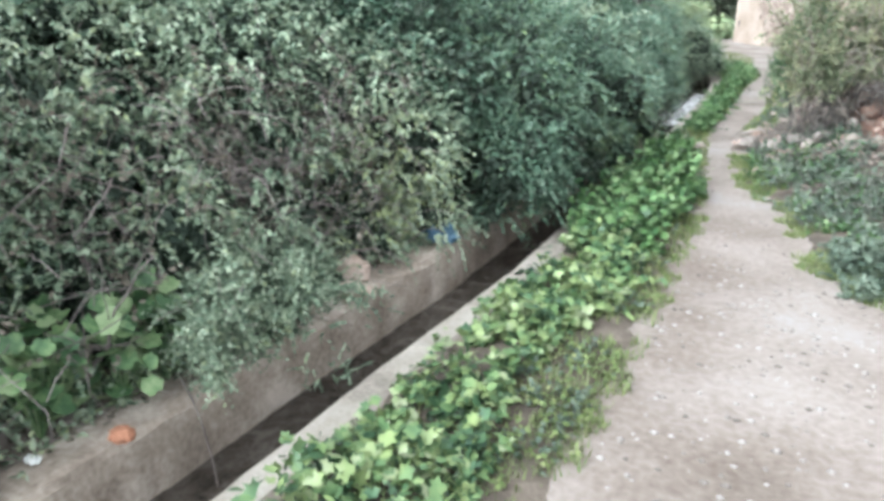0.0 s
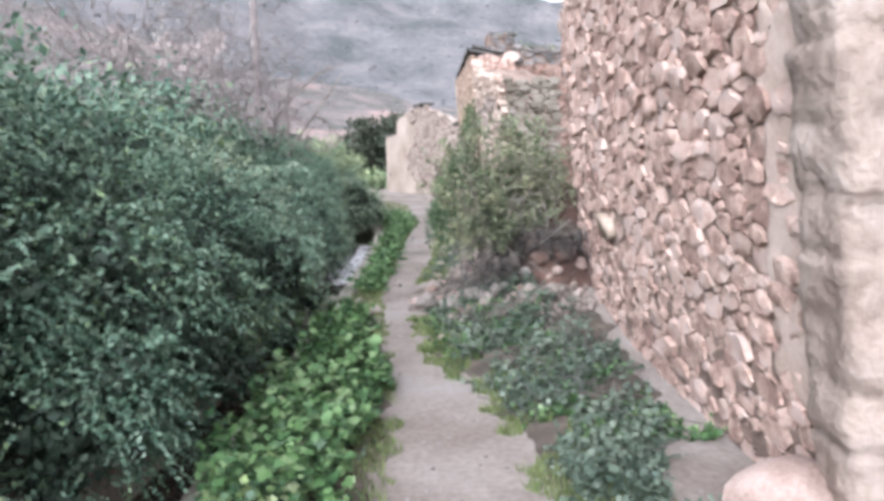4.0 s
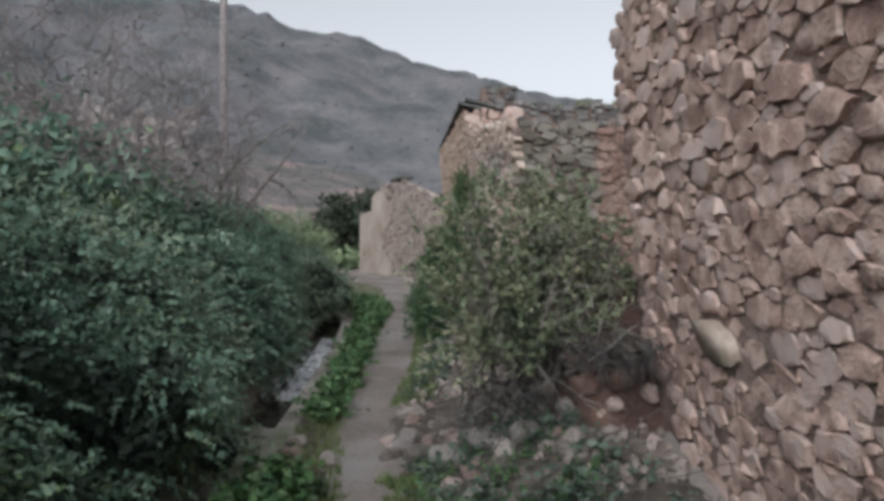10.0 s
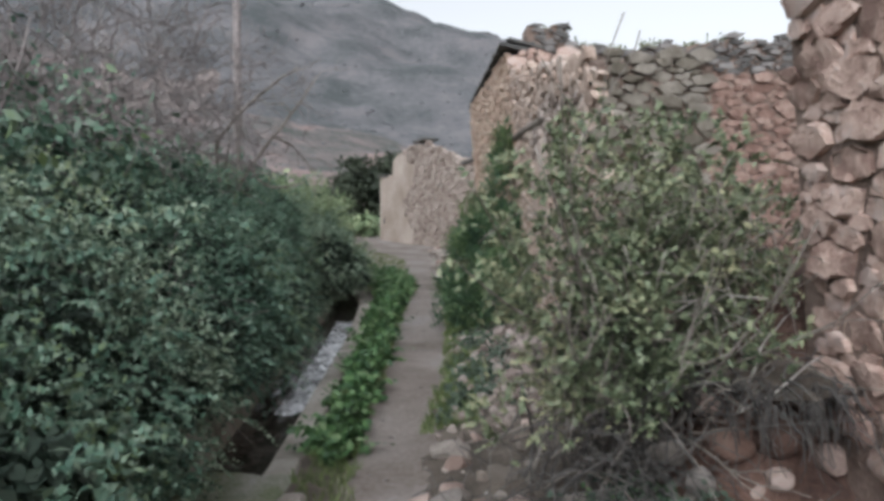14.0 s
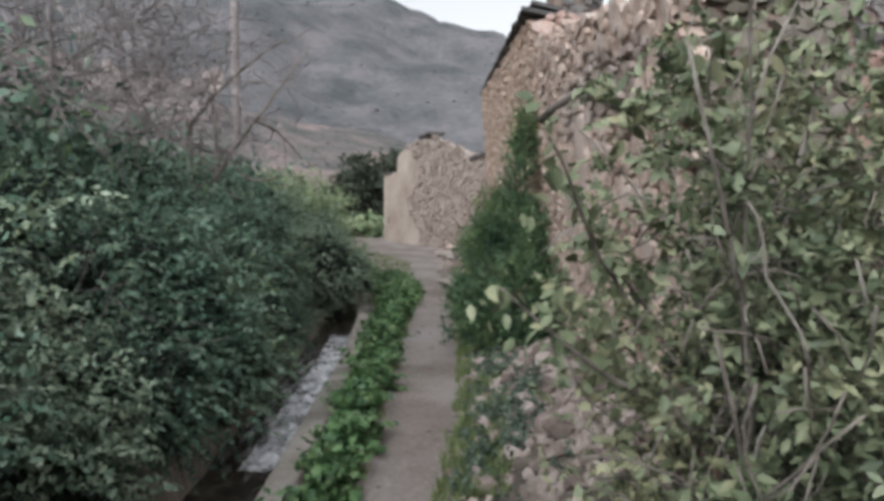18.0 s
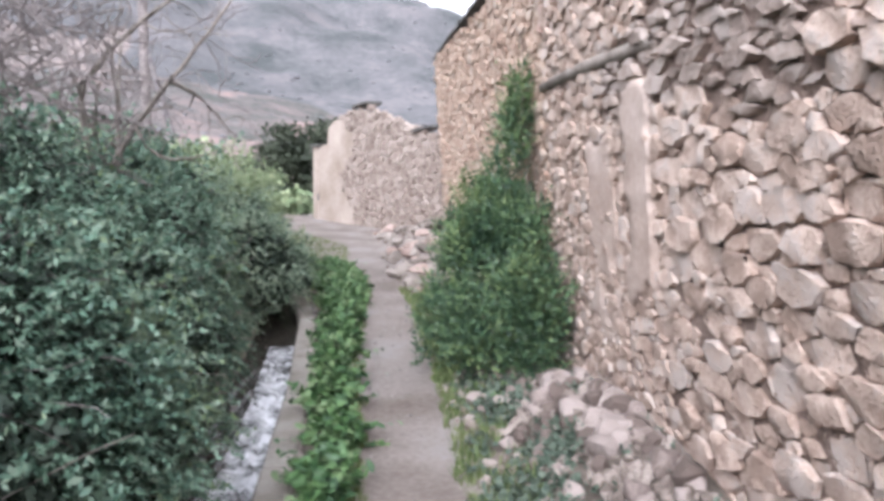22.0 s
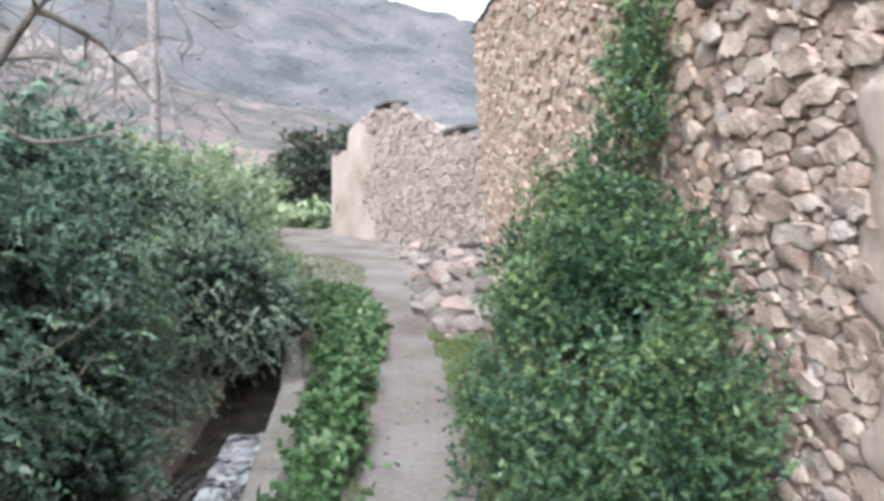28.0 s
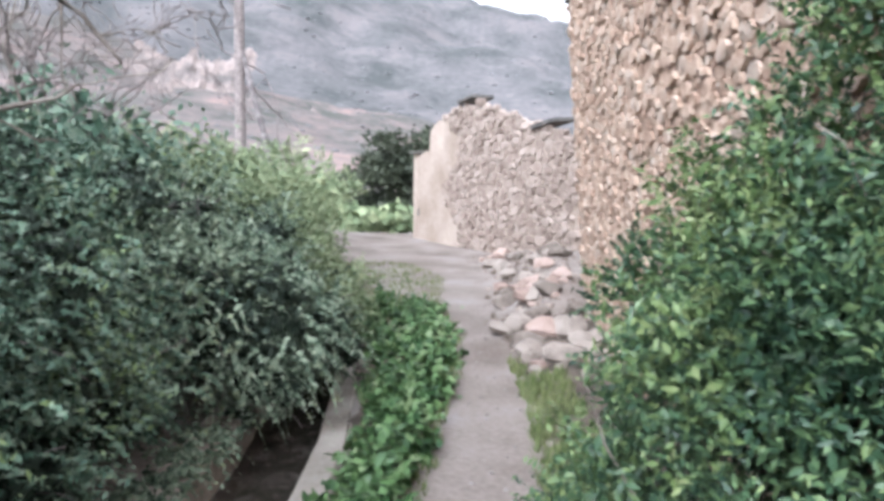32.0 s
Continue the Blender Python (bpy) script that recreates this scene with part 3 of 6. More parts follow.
# ---- stone walls ----
def cells(rng, w, h, cw, ch, shape):
    """Irregular polygons that fill a w x h rectangle: large stones first, then smaller ones packed between them."""
    off = Vector(rng.uniform(0, 90, 3))
    W, H = w / cw + 1.6, h / ch + 1.6
    px, py, pr = [], [], []
    grid = {}
    for lo, hi, tries in ((0.60, 0.74, 1.6), (0.44, 0.58, 6.0), (0.27, 0.42, 14.0), (0.17, 0.25, 10.0)):
        for _ in range(int(W * H * tries)):
            x, y, r = rng.uniform(-0.8, W - 0.8), rng.uniform(-0.8, H - 0.8), rng.uniform(lo, hi)
            gx, gy = int(x // 1.5), int(y // 1.5)
            near = [k for i in (-1, 0, 1) for j in (-1, 0, 1) for k in grid.get((gx + i, gy + j), ())]
            if all((px[k] - x) ** 2 + (py[k] - y) ** 2 > (0.93 * (pr[k] + r)) ** 2 for k in near):
                grid.setdefault((gx, gy), []).append(len(px))
                px.append(x), py.append(y), pr.append(r)
    X, Y, R = np.array(px), np.array(py), np.array(pr)
    out = []
    for k in range(len(X)):
        u, v = X[k] * cw, Y[k] * ch
        if not (0 < u < w and 0 < v < h and shape(u, v)):
            continue
        poly = [(-1.3, -1.3), (1.3, -1.3), (1.3, 1.3), (-1.3, 1.3)]
        dx, dy = X - X[k], Y - Y[k]
        dd = dx * dx + dy * dy
        for j in np.argsort(dd)[1:18]:
            a, b, d = dx[j], dy[j], dd[j]
            lim = (d + R[k] ** 2 - R[j] ** 2) / 2
            cut, m = [], len(poly)
            for i in range(m):
                p, q = poly[i], poly[(i + 1) % m]
                s, t = p[0] * a + p[1] * b - lim, q[0] * a + q[1] * b - lim
                if s <= 0:
                    cut.append(p)
                if (s < 0) != (t < 0):
                    f = s / (s - t)
                    cut.append((p[0] + (q[0] - p[0]) * f, p[1] + (q[1] - p[1]) * f))
            poly = cut
            if len(poly) < 3:
                break
        if len(poly) < 3:
            continue
        poly = np.array(poly) * [cw, ch] + [u, v]
        mid = poly.mean(0)
        drift = noise.noise_vector(Vector((u / cw * 0.3, v / ch * 0.3, 3)) + off)
        shift = np.array([0.12 * cw * drift[0], 0.30 * ch * drift[1]])
        out.append((mid + shift, poly + shift))
    return out


def stone_shape(rng, mid, poly, joint, proud, flat=0.0):
    """Verts (u, v, depth) and faces of one worn field stone with rounded edges."""
    n = 10
    edge, nxt = poly - mid, np.roll(poly, -1, 0) - mid
    ang = 2 * math.pi * np.arange(n) / n + rng.uniform(0, 0.6)
    rad = np.zeros(n)
    for k, w in enumerate(ang):
        c, s = math.cos(w), math.sin(w)
        best = 0.02
        for p, q in zip(edge, nxt):
            den = (q[0] - p[0]) * s - (q[1] - p[1]) * c
            if abs(den) > 1e-9:
                f = (c * p[1] - s * p[0]) / den
                r = (p[0] + (q[0] - p[0]) * f) * c + (p[1] + (q[1] - p[1]) * f) * s
                if -1e-6 <= f <= 1 + 1e-6 and r > 0:
                    best = max(best, r)
        rad[k] = best
    soft = 0.25 * np.roll(rad, 1) + 0.5 * rad + 0.25 * np.roll(rad, -1)
    blunt = 0.45 - 0.3 * flat
    rad = ((1 - blunt) * rad + blunt * np.minimum(rad, soft)) * rng.uniform(0.95, 1.05 + 0.03 * flat, n)
    size = float(rad.mean()) * 1.7
    inset = max(0.62, 1 - joint / max(size, 0.03) * rng.uniform(0.5, 2.0))
    lift = proud * rng.uniform(0.1, 1.25) * min(1.0, 0.5 + size / 0.3)
    lean = rng.normal(0, 0.08 - 0.03 * flat, 2)
    def ring(f, d, j):
        u, v = rad * np.cos(ang) * f, rad * np.sin(ang) * f
        e = rng.normal(0, j, (n, 3))
        return [(mid[0] + u[i] + e[i, 0], mid[1] + v[i] + e[i, 1], d + u[i] * lean[0] + v[i] * lean[1] + e[i, 2]) for i in range(n)]
    j = 0.028 * size
    verts = ring(inset, -0.06, j * 0.5) + ring(inset * 0.975, lift * (0.45 + 0.2 * flat), j * 1.3) + ring(inset * rng.uniform(0.78 + 0.08 * flat, 0.92 + 0.03 * flat), lift * 0.95, j * (1.5 + 0.1 * flat)) + [(mid[0], mid[1], lift * rng.uniform(0.85, 1.25 - 0.1 * flat) + rng.normal(0, 0.04 - 0.03 * flat) * size)]
    faces = []
    for r in range(2):
        for k in range(n):
            a, b = r * n + k, r * n + (k + 1) % n
            faces.append((a, b, b + n, a + n))
    faces += [(2 * n + k, 2 * n + (k + 1) % n, 3 * n) for k in range(n)]
    return verts, faces


def face_stones(rng, wall, place, w, h, cw, ch, shape, near, mat, mat_joined, joint=0.014, proud=0.05, name="stone", flat=0.0):
    """Stones over a wall's face. place(u, v, d) gives the world's point; near(u, v): whether the stone is a part of its own."""
    single, many_v, many_f = 0, [], []
    flip = None
    for mid, poly in cells(rng, w, h, cw, ch, shape):
        verts, faces = stone_shape(rng, mid, poly, joint, proud, flat)
        pts = [place(*v) for v in verts]
        if flip is None:
            n = (Vector(pts[faces[0][1]]) - Vector(pts[faces[0][0]])).cross(Vector(pts[faces[0][2]]) - Vector(pts[faces[0][1]]))
            c = Vector(pts[-1]) - Vector(place(mid[0], mid[1], -0.2))
            top = faces[-1]
            tn = (Vector(pts[top[1]]) - Vector(pts[top[0]])).cross(Vector(pts[top[2]]) - Vector(pts[top[0]]))
            flip = tn.dot(c) < 0
        if flip:
            faces = [f[::-1] for f in faces]
        if near(*mid) and single < 300:
            single += 1
            mesh_of(name, pts, faces, mat, True, wall).data.set_sharp_from_angle(angle=radians(40 + 6 * flat))
        else:
            b = len(many_v)
            many_v += pts
            many_f += [tuple(i + b for i in f) for f in faces]
    if many_f:
        ob = mesh_of("stonework", many_v, many_f, mat_joined, True, wall)
        ob.data.set_sharp_from_angle(angle=radians(40 + 6 * flat))
        ob["kind"] = "stuff"


def wall_core(name, line, bottom, top, thick, away, mat, label, category="wall", step=0.12, lean=0.0):
    """The wall's body: a slab along line(t), t from 0 to 1, whose top is top(u); away is the side to which it is thick."""
    (x0, y0), (x1, y1) = line
    long = math.hypot(x1 - x0, y1 - y0)
    n = max(2, int(long / step))
    verts, faces = [], []
    ax, ay = away
    x0, x1, y0, y1 = x0 + 0.012 * ax, x1 + 0.012 * ax, y0 + 0.012 * ay, y1 + 0.012 * ay
    for k in range(n + 1):
        t = k / n
        x, y, z = x0 + (x1 - x0) * t, y0 + (y1 - y0) * t, top(t * long)
        sx, sy = -ax * lean * z, -ay * lean * z
        verts += [(x, y, bottom), (x + sx, y + sy, z), (x + ax * thick, y + ay * thick, z), (x + ax * thick, y + ay * thick, bottom)]
    for k in range(n):
        a = 4 * k
        for j in range(4):
            b = (j + 1) % 4
            faces.append((a + j, a + b, a + 4 + b, a + 4 + j))
    faces += [(0, 3, 2, 1), (4 * n, 4 * n + 1, 4 * n + 2, 4 * n + 3)]
    bm = bmesh.new()
    vs = [bm.verts.new(v) for v in verts]
    for f in faces:
        bm.faces.new([vs[i] for i in f])
    bmesh.ops.recalc_face_normals(bm, faces=bm.faces)
    me = bpy.data.meshes.new(name)
    bm.to_mesh(me)
    bm.free()
    me.materials.append(mat)
    return tagged(new(name, me), label, category, kind="structure")


def along(line, out, lean=0.0):
    """place() for a wall face: u along the line, v up, d outwards."""
    (x0, y0), (x1, y1) = line
    long = math.hypot(x1 - x0, y1 - y0)
    dx, dy = (x1 - x0) / long, (y1 - y0) / long
    return lambda u, v, d: (x0 + dx * u + out[0] * (d + lean * v), y0 + dy * u + out[1] * (d + lean * v), v)


def ragged(levels, rough, seed):
    us, zs = zip(*levels)
    return lambda u: float(np.interp(u, us, zs) + rough * wob(np.float64(u * 2.3), np.float64(seed * 1.7), 1.7, seed) + rough * 0.5 * wob(np.float64(u * 6), np.float64(seed), 2.0, seed + 1))


def clay_patch(wall, spot, u0, u1, v0, v1, seed, thick):
    """Worn clay plaster with a broken outline, standing a little proud of the stones."""
    n, m = max(6, int((u1 - u0) / 0.025)), max(6, int((v1 - v0) / 0.025))
    verts, faces = [], []
    for j in range(m + 1):
        for i in range(n + 1):
            u, v = u0 + (u1 - u0) * i / n, v0 + (v1 - v0) * j / m
            rim = min(1 - abs(2 * i / n - 1), 1.3 * (1 - abs(2 * j / m - 1))) + 0.45 * noise.fractal(Vector((u * 3, v * 3, seed)), 0.9, 2, 3)
            d = -0.08 + (0.08 + thick) * float(smooth((rim - 0.05) / 0.22)) + 0.007 * noise.fractal(Vector((u * 8, v * 8, seed + 2)), 0.7, 2.1, 5)
            verts.append(spot(u, v, d))
    for j in range(m):
        for i in range(n):
            a = j * (n + 1) + i
            faces.append((a, a + n + 1, a + n + 2, a + 1))
    mesh_of("clay_plaster", verts, faces, PLASTER, True, wall, "worn patch of pale clay plaster")


def build_near_wall():
    """The tall rubble wall whose quoin the path passes first."""
    rng = np.random.default_rng(11)
    line, long = ((2.80, 3.75), (2.74, 8.75)), 5.0
    top = ragged([(0, 3.9), (3.6, 3.75), (4.6, 3.45), (5.0, 3.1)], 0.10, 1)
    foot = lambda u: float(np.interp(u, (0, 4.2, 4.5, 4.8, 5.0), (-0.1, 0.0, 0.45, 0.85, 1.6)))
    wall = wall_core("wall_1", line, -0.2, lambda u: top(u) - 0.05, 0.55, (1, 0), MORTAR, "tall leaning rubble wall of red sandstone", lean=0.10)
    face_stones(rng, wall, along(line, (-1, 0), 0.10), long, 4.1, 0.235, 0.108, lambda u, v: foot(u) < v < top(u) and u > 0.30 and ((u - 3.72) / 0.27) ** 2 + ((v - 1.09 - 0.2 * (u - 3.72)) / 0.135) ** 2 > 1, lambda u, v: 0.6 < v < 2.4, STONE_RED, STONE_RED_JOINED, 0.004, 0.032, flat=1.0)
    # one large pale stone that stands out of the face
    out = np.array([(math.cos(w) * 0.26, math.sin(w) * 0.115 + 0.2 * math.cos(w) * 0.26) for w in np.arange(0, 6.28, 0.45)])
    verts, faces = stone_shape(rng, np.array([3.72, 1.09]), out + [3.72, 1.09], 0.004, 0.06, 0.6)
    pts = [along(line, (-1, 0), 0.10)(*v) for v in verts]
    pale = mesh_of("stone", pts, faces, STONE_PALE, True, wall, "large pale yellowish stone")
    pale.data.flip_normals()
    end = ((3.35, 3.745), (2.80, 3.745))
    face_stones(rng, wall, along(end, (0, -1)), 0.55, 3.9, 0.24, 0.16, lambda u, v: v < 3.8 and u < 0.33, lambda u, v: False, STONE_RED, STONE_RED_JOINED, 0.009, 0.03)
    clay_patch(wall, along(line, (-1, 0), 0.10), 0.2, 0.75, 0.4, 2.6, 8, 0.022)
    # pale quoin of large squared stones under a worn coat of clay
    joints, z = [], 0.0
    while z < 3.75:
        joints.append(z)
        z += rng.uniform(0.2, 0.4)
    nz, n = 120, 36
    verts, faces = [], []
    for j in range(nz + 1):
        z = -0.05 + 3.85 * j / nz
        gap = min(abs(z - q) for q in joints)
        course = sum(q < z for q in joints)
        pinch = 0.034 * math.exp(-(gap / 0.022) ** 2) * (0.3 + 0.7 * abs(math.sin(course * 2.3)))
        wide, deep = 0.20 + 0.03 * math.sin(course * 1.9), 0.15 + 0.006 * math.sin(course * 2.7)
        for k in range(n):
            w = 2 * math.pi * k / n
            c, sn = math.cos(w), math.sin(w)
            round_up = (abs(c) ** 7 + abs(sn) ** 7) ** (-1 / 7)
            p = Vector((c * round_up * deep, sn * round_up * wide, z))
            d = 0.034 * noise.fractal(Vector((p.x * 5, p.y * 5, z * 4)), 0.7, 2.1, 6) - pinch
            p += Vector((c, sn, 0)) * d
            verts.append(p + Vector((2.80 + 0.075 - 0.10 * z, 3.90, 0)))
    for j in range(nz):
        for k in range(n):
            a, b = j * n + k, j * n + (k + 1) % n
            faces.append((a, b, b + n, a + n))
    faces.append(tuple(nz * n + k for k in range(n)))
    mesh_of("quoin", verts, faces, QUOIN, True, wall, "pale clay-smeared corner of large squared stones")


def build_long_wall():
    """The ruined house beside the path: a low broken front, a high front and a cross wall."""
    rng = np.random.default_rng(21)
    low, long = ((2.16, 10.05), (2.16, 14.0)), 3.95
    top = ragged([(0, 2.7), (0.5, 2.75), (1.4, 2.9), (2.4, 3.05), (3.95, 3.3)], 0.07, 2)
    wall = wall_core("wall_2", low, -0.2, lambda u: top(u) - 0.04, 0.5, (1, 0), MORTAR, "broken rubble wall of reddish field stones", lean=0.10)
    patch = lambda u, v: u < 0.30 and 0.8 < v < 1.65
    slump = lambda u, v: 0.55 < u < 2.7 and 2.12 + 0.06 * math.sin(u * 5) < v < 2.62 + 0.08 * math.sin(u * 4 + 1)
    face_stones(rng, wall, along(low, (-1, 0), 0.10), long, 3.4, 0.27, 0.055, slump, lambda u, v: False, STONE_SLUMP, STONE_SLUMP, 0.004, 0.034, flat=1.0)
    whole = lambda u, v: 0.1 < v < top(u) and not patch(u, v) and not slump(u, v)
    coarse = lambda u, v: u < 1.75 + 0.18 * math.sin(v * 4.3) + 0.1 * math.sin(v * 11)
    face_stones(rng, wall, along(low, (-1, 0), 0.10), long, 3.4, 0.20, 0.104, lambda u, v: whole(u, v) and coarse(u, v), lambda u, v: v > 0.5, STONE_TAN, STONE_TAN_JOINED, 0.004, 0.042, flat=1.0)
    face_stones(rng, wall, along(low, (-1, 0), 0.10), long, 3.4, 0.15, 0.072, lambda u, v: whole(u, v) and not coarse(u, v), lambda u, v: False, STONE_TAN_JOINED, STONE_TAN_JOINED, 0.004, 0.034, flat=1.0)
    butt = ((2.66, 10.045), (1.86, 10.045))
    # broken end, its shade put into the stones' colour
    face_stones(rng, wall, along(butt, (0, -1)), 0.8, 2.8, 0.15, 0.06, lambda u, v: 0.2 < v < 2.7 and u < 0.5 + 0.10 * v, lambda u, v: False, STONE_SHADED, STONE_SHADED, 0.004, 0.045, flat=1.0)
    high, tall = ((2.16, 14.0), (2.08, 20.45)), 6.45
    roof = ragged([(0, 3.25), (0.5, 3.35), (0.6, 3.65), (6.45, 3.72)], 0.03, 3)
    wall = wall_core("wall_3", high, -0.2, lambda u: roof(u) - 0.03, 0.5, (1, 0), MORTAR, "high rubble house wall of warm tan stones", lean=0.085)
    face_stones(rng, wall, along(high, (-1, 0), 0.085), tall, 3.8, 0.165, 0.072, lambda u, v: 0.0 < v < roof(u), lambda u, v: u < 2.2 and 0.6 < v < 2.2, STONE_WARM, STONE_WARM_JOINED, 0.004, 0.03, flat=1.0)
    stub = ((2.66, 13.99), (1.86, 13.99))
    face_stones(rng, wall, along(stub, (0, -1)), 0.8, 3.75, 0.21, 0.12, lambda u, v: 2.9 < v < 3.6, lambda u, v: False, STONE_RED, STONE_RED_JOINED, 0.008, 0.04)
    # corner at the far end of the front
    end = ((2.08, 20.45), (4.2, 20.45))
    w = wall_core("wall_4", end, -0.2, lambda u: 3.65, 0.5, (0, -1), MORTAR, "end wall of the ruined house")
    cross = ((2.15, 14.85), (6.6, 14.95))
    over = ragged([(0, 4.05), (0.55, 4.1), (0.62, 3.78), (1.6, 3.82), (3.0, 3.95), (4.5, 4.0)], 0.05, 4)
    wall = wall_core("wall_5", cross, -0.2, lambda u: over(u) - 0.03, 0.5, (0, 1), MORTAR, "cross wall of the ruin in reddish stones")
    grey = lambda u, v: v > 3.48 or u < 0.5
    place = along(cross, (0, -1))
    face_stones(rng, wall, place, 4.45, 4.2, 0.24, 0.09, lambda u, v: 0 < v < over(u) and not grey(u, v), lambda u, v: v > 2.3 and u < 3.5, STONE_RED_SHADED, STONE_RED_SHADED_JOINED, 0.006, 0.04, flat=1.0)
    face_stones(rng, wall, place, 4.45, 4.2, 0.24, 0.05, lambda u, v: 0 < v < over(u) and grey(u, v), lambda u, v: False, STONE_GREY, STONE_GREY, 0.006, 0.06, flat=1.0)
    # weeds rooted along the broken top of the cross wall
    lots = []
    for _ in range(46):
        u = rng.uniform(0.1, 4.3)
        x, y, z = place(u, over(u) - 0.02, -0.2 + rng.normal(0, 0.08))
        q = np.array([[x + rng.normal(0, 0.04), y, z] for _ in range(5)])
        lots.append(sprays(rng, q, rng.normal(0, 0.5, q.shape) + [0, 0, 1.0], rng.uniform(0.06, 0.2), 6, 0.3))
    sprig_mesh("wall_weeds", lots, 0.03, LEAF_BUSH, rng, wall, "small weeds rooted along the wall's top", 1.8)
    spot = along(low, (-1, 0), 0.10)
    clay_patch(bpy.data.objects["wall_2"], spot, 0.0, 0.34, 0.75, 1.7, 4, 0.03)
    clay_patch(bpy.data.objects["wall_2"], spot, 1.93, 2.36, 1.0, 2.35, 5, 0.044)
    clay_patch(bpy.data.objects["wall_2"], spot, 2.5, 3.1, 0.8, 2.2, 6, 0.024)
    # roof edge: overlapping dark slabs under the eave of the high front
    eave = empty("roof_edge", 2, 17, 3.7, "dark overlapping stone slabs along the roof edge", "roof", kind="structure")
    eave.location = (0, 0, 0)
    y = 14.5
    while y < 20.5:
        step = rng.uniform(0.22, 0.36)
        for layer in range(2):
            bm = bmesh.new()
            bmesh.ops.create_cube(bm, size=1)
            bmesh.ops.bevel(bm, geom=bm.edges[:], offset=0.06, segments=1, affect="EDGES")
            tilt = Euler((rng.normal(0, 0.05), 0.22 + rng.normal(0, 0.05), rng.normal(0, 0.08))).to_matrix()
            for v in bm.verts:
                v.co = tilt @ Vector((v.co.x * 0.5, v.co.y * (step + 0.06), v.co.z * 0.045))
                v.co += Vector((2.0 + 0.10 * layer - 0.02 * (y - 14) / 6, y + step / 2, 3.70 + 0.05 * layer))
            part("roof_slab", bm, SLATE, eave)
        y += step
    # a timber left in the broken front
    verts, faces = tube([[((1.93, 12.0, 2.50), 0.045), ((1.91, 13.0, 2.515), 0.05), ((1.90, 14.05, 2.50), 0.045)]], 6)
    tagged(mesh_of("timber_beam", verts, faces, WOOD), "weathered grey timber lying along the broken wall top", "beam")


def build_far_house():
    rng = np.random.default_rng(31)
    line = ((-0.95, 33.2), (2.58, 24.8))
    long = math.hypot(3.53, 8.4)
    out = (-0.922, -0.387)
    top = ragged([(0, 2.65), (1.35, 2.7), (1.45, 3.3), (2.6, 3.55), (4.2, 3.75), (5.0, 3.6), (5.8, 3.4), (7.48, 3.0), (9.1, 2.6)], 0.05, 6)
    wall = wall_core("wall_6", line, -0.1, lambda u: top(u) - (0.16 if u > 3 else 0.02), 0.6, (0.922, 0.387), PLASTER_DULL, "far ruined house wall, half clay-plastered, half bare stone")
    face_stones(rng, wall, along(line, out), long, 3.9, 0.30, 0.125, lambda u, v: v < top(u) and u > 3.0 + 0.5 * math.sin(v * 3), lambda u, v: u > 4, STONE_DULL, STONE_DULL_JOINED, 0.008, 0.045)
    back = ((-0.95, 33.2), (3.4, 35.0))
    wall_core("wall_7", back, -0.1, lambda u: 2.6, 0.5, (0.387, -0.922), PLASTER_DULL, "clay-plastered end wall of the far house")
    for u, long_s in ((0.25, 0.8), (4.1, 1.0), (7.9, 0.9)):
        x, y, z = along(line, out)(u, top(u) + 0.03, -0.2)
        bm = bmesh.new()
        bmesh.ops.create_cube(bm, size=1)
        bmesh.ops.bevel(bm, geom=bm.edges[:], offset=0.08, segments=1, affect="EDGES")
        turn = Euler((rng.normal(0, 0.06), rng.normal(0, 0.06), math.atan2(-8.4, 3.53))).to_matrix()
        for v in bm.verts:
            v.co = turn @ Vector((v.co.x * long_s, v.co.y * 0.6, v.co.z * 0.08)) + Vector((x, y, z))
        part("coping_slab", bm, SLATE, wall, "dark slab left on the wall's top")
    # no opening is cut: a dark block gives the hole its shade
    for name, u, w, h in (("vent_hole", 0.5, 0.10, 0.22),):
        x, y, z = along(line, out)(u, 0.95, 0.004)
        bm = bmesh.new()
        bmesh.ops.create_cube(bm, size=1)
        for v in bm.verts:
            v.co = Vector((v.co.x * 0.06, v.co.y * w, v.co.z * h)) + Vector((x, y, z))
        part(name, bm, SLATE, wall, "small hole in the plaster, its shade drawn by a dark block")


build_near_wall()
build_long_wall()
build_far_house()


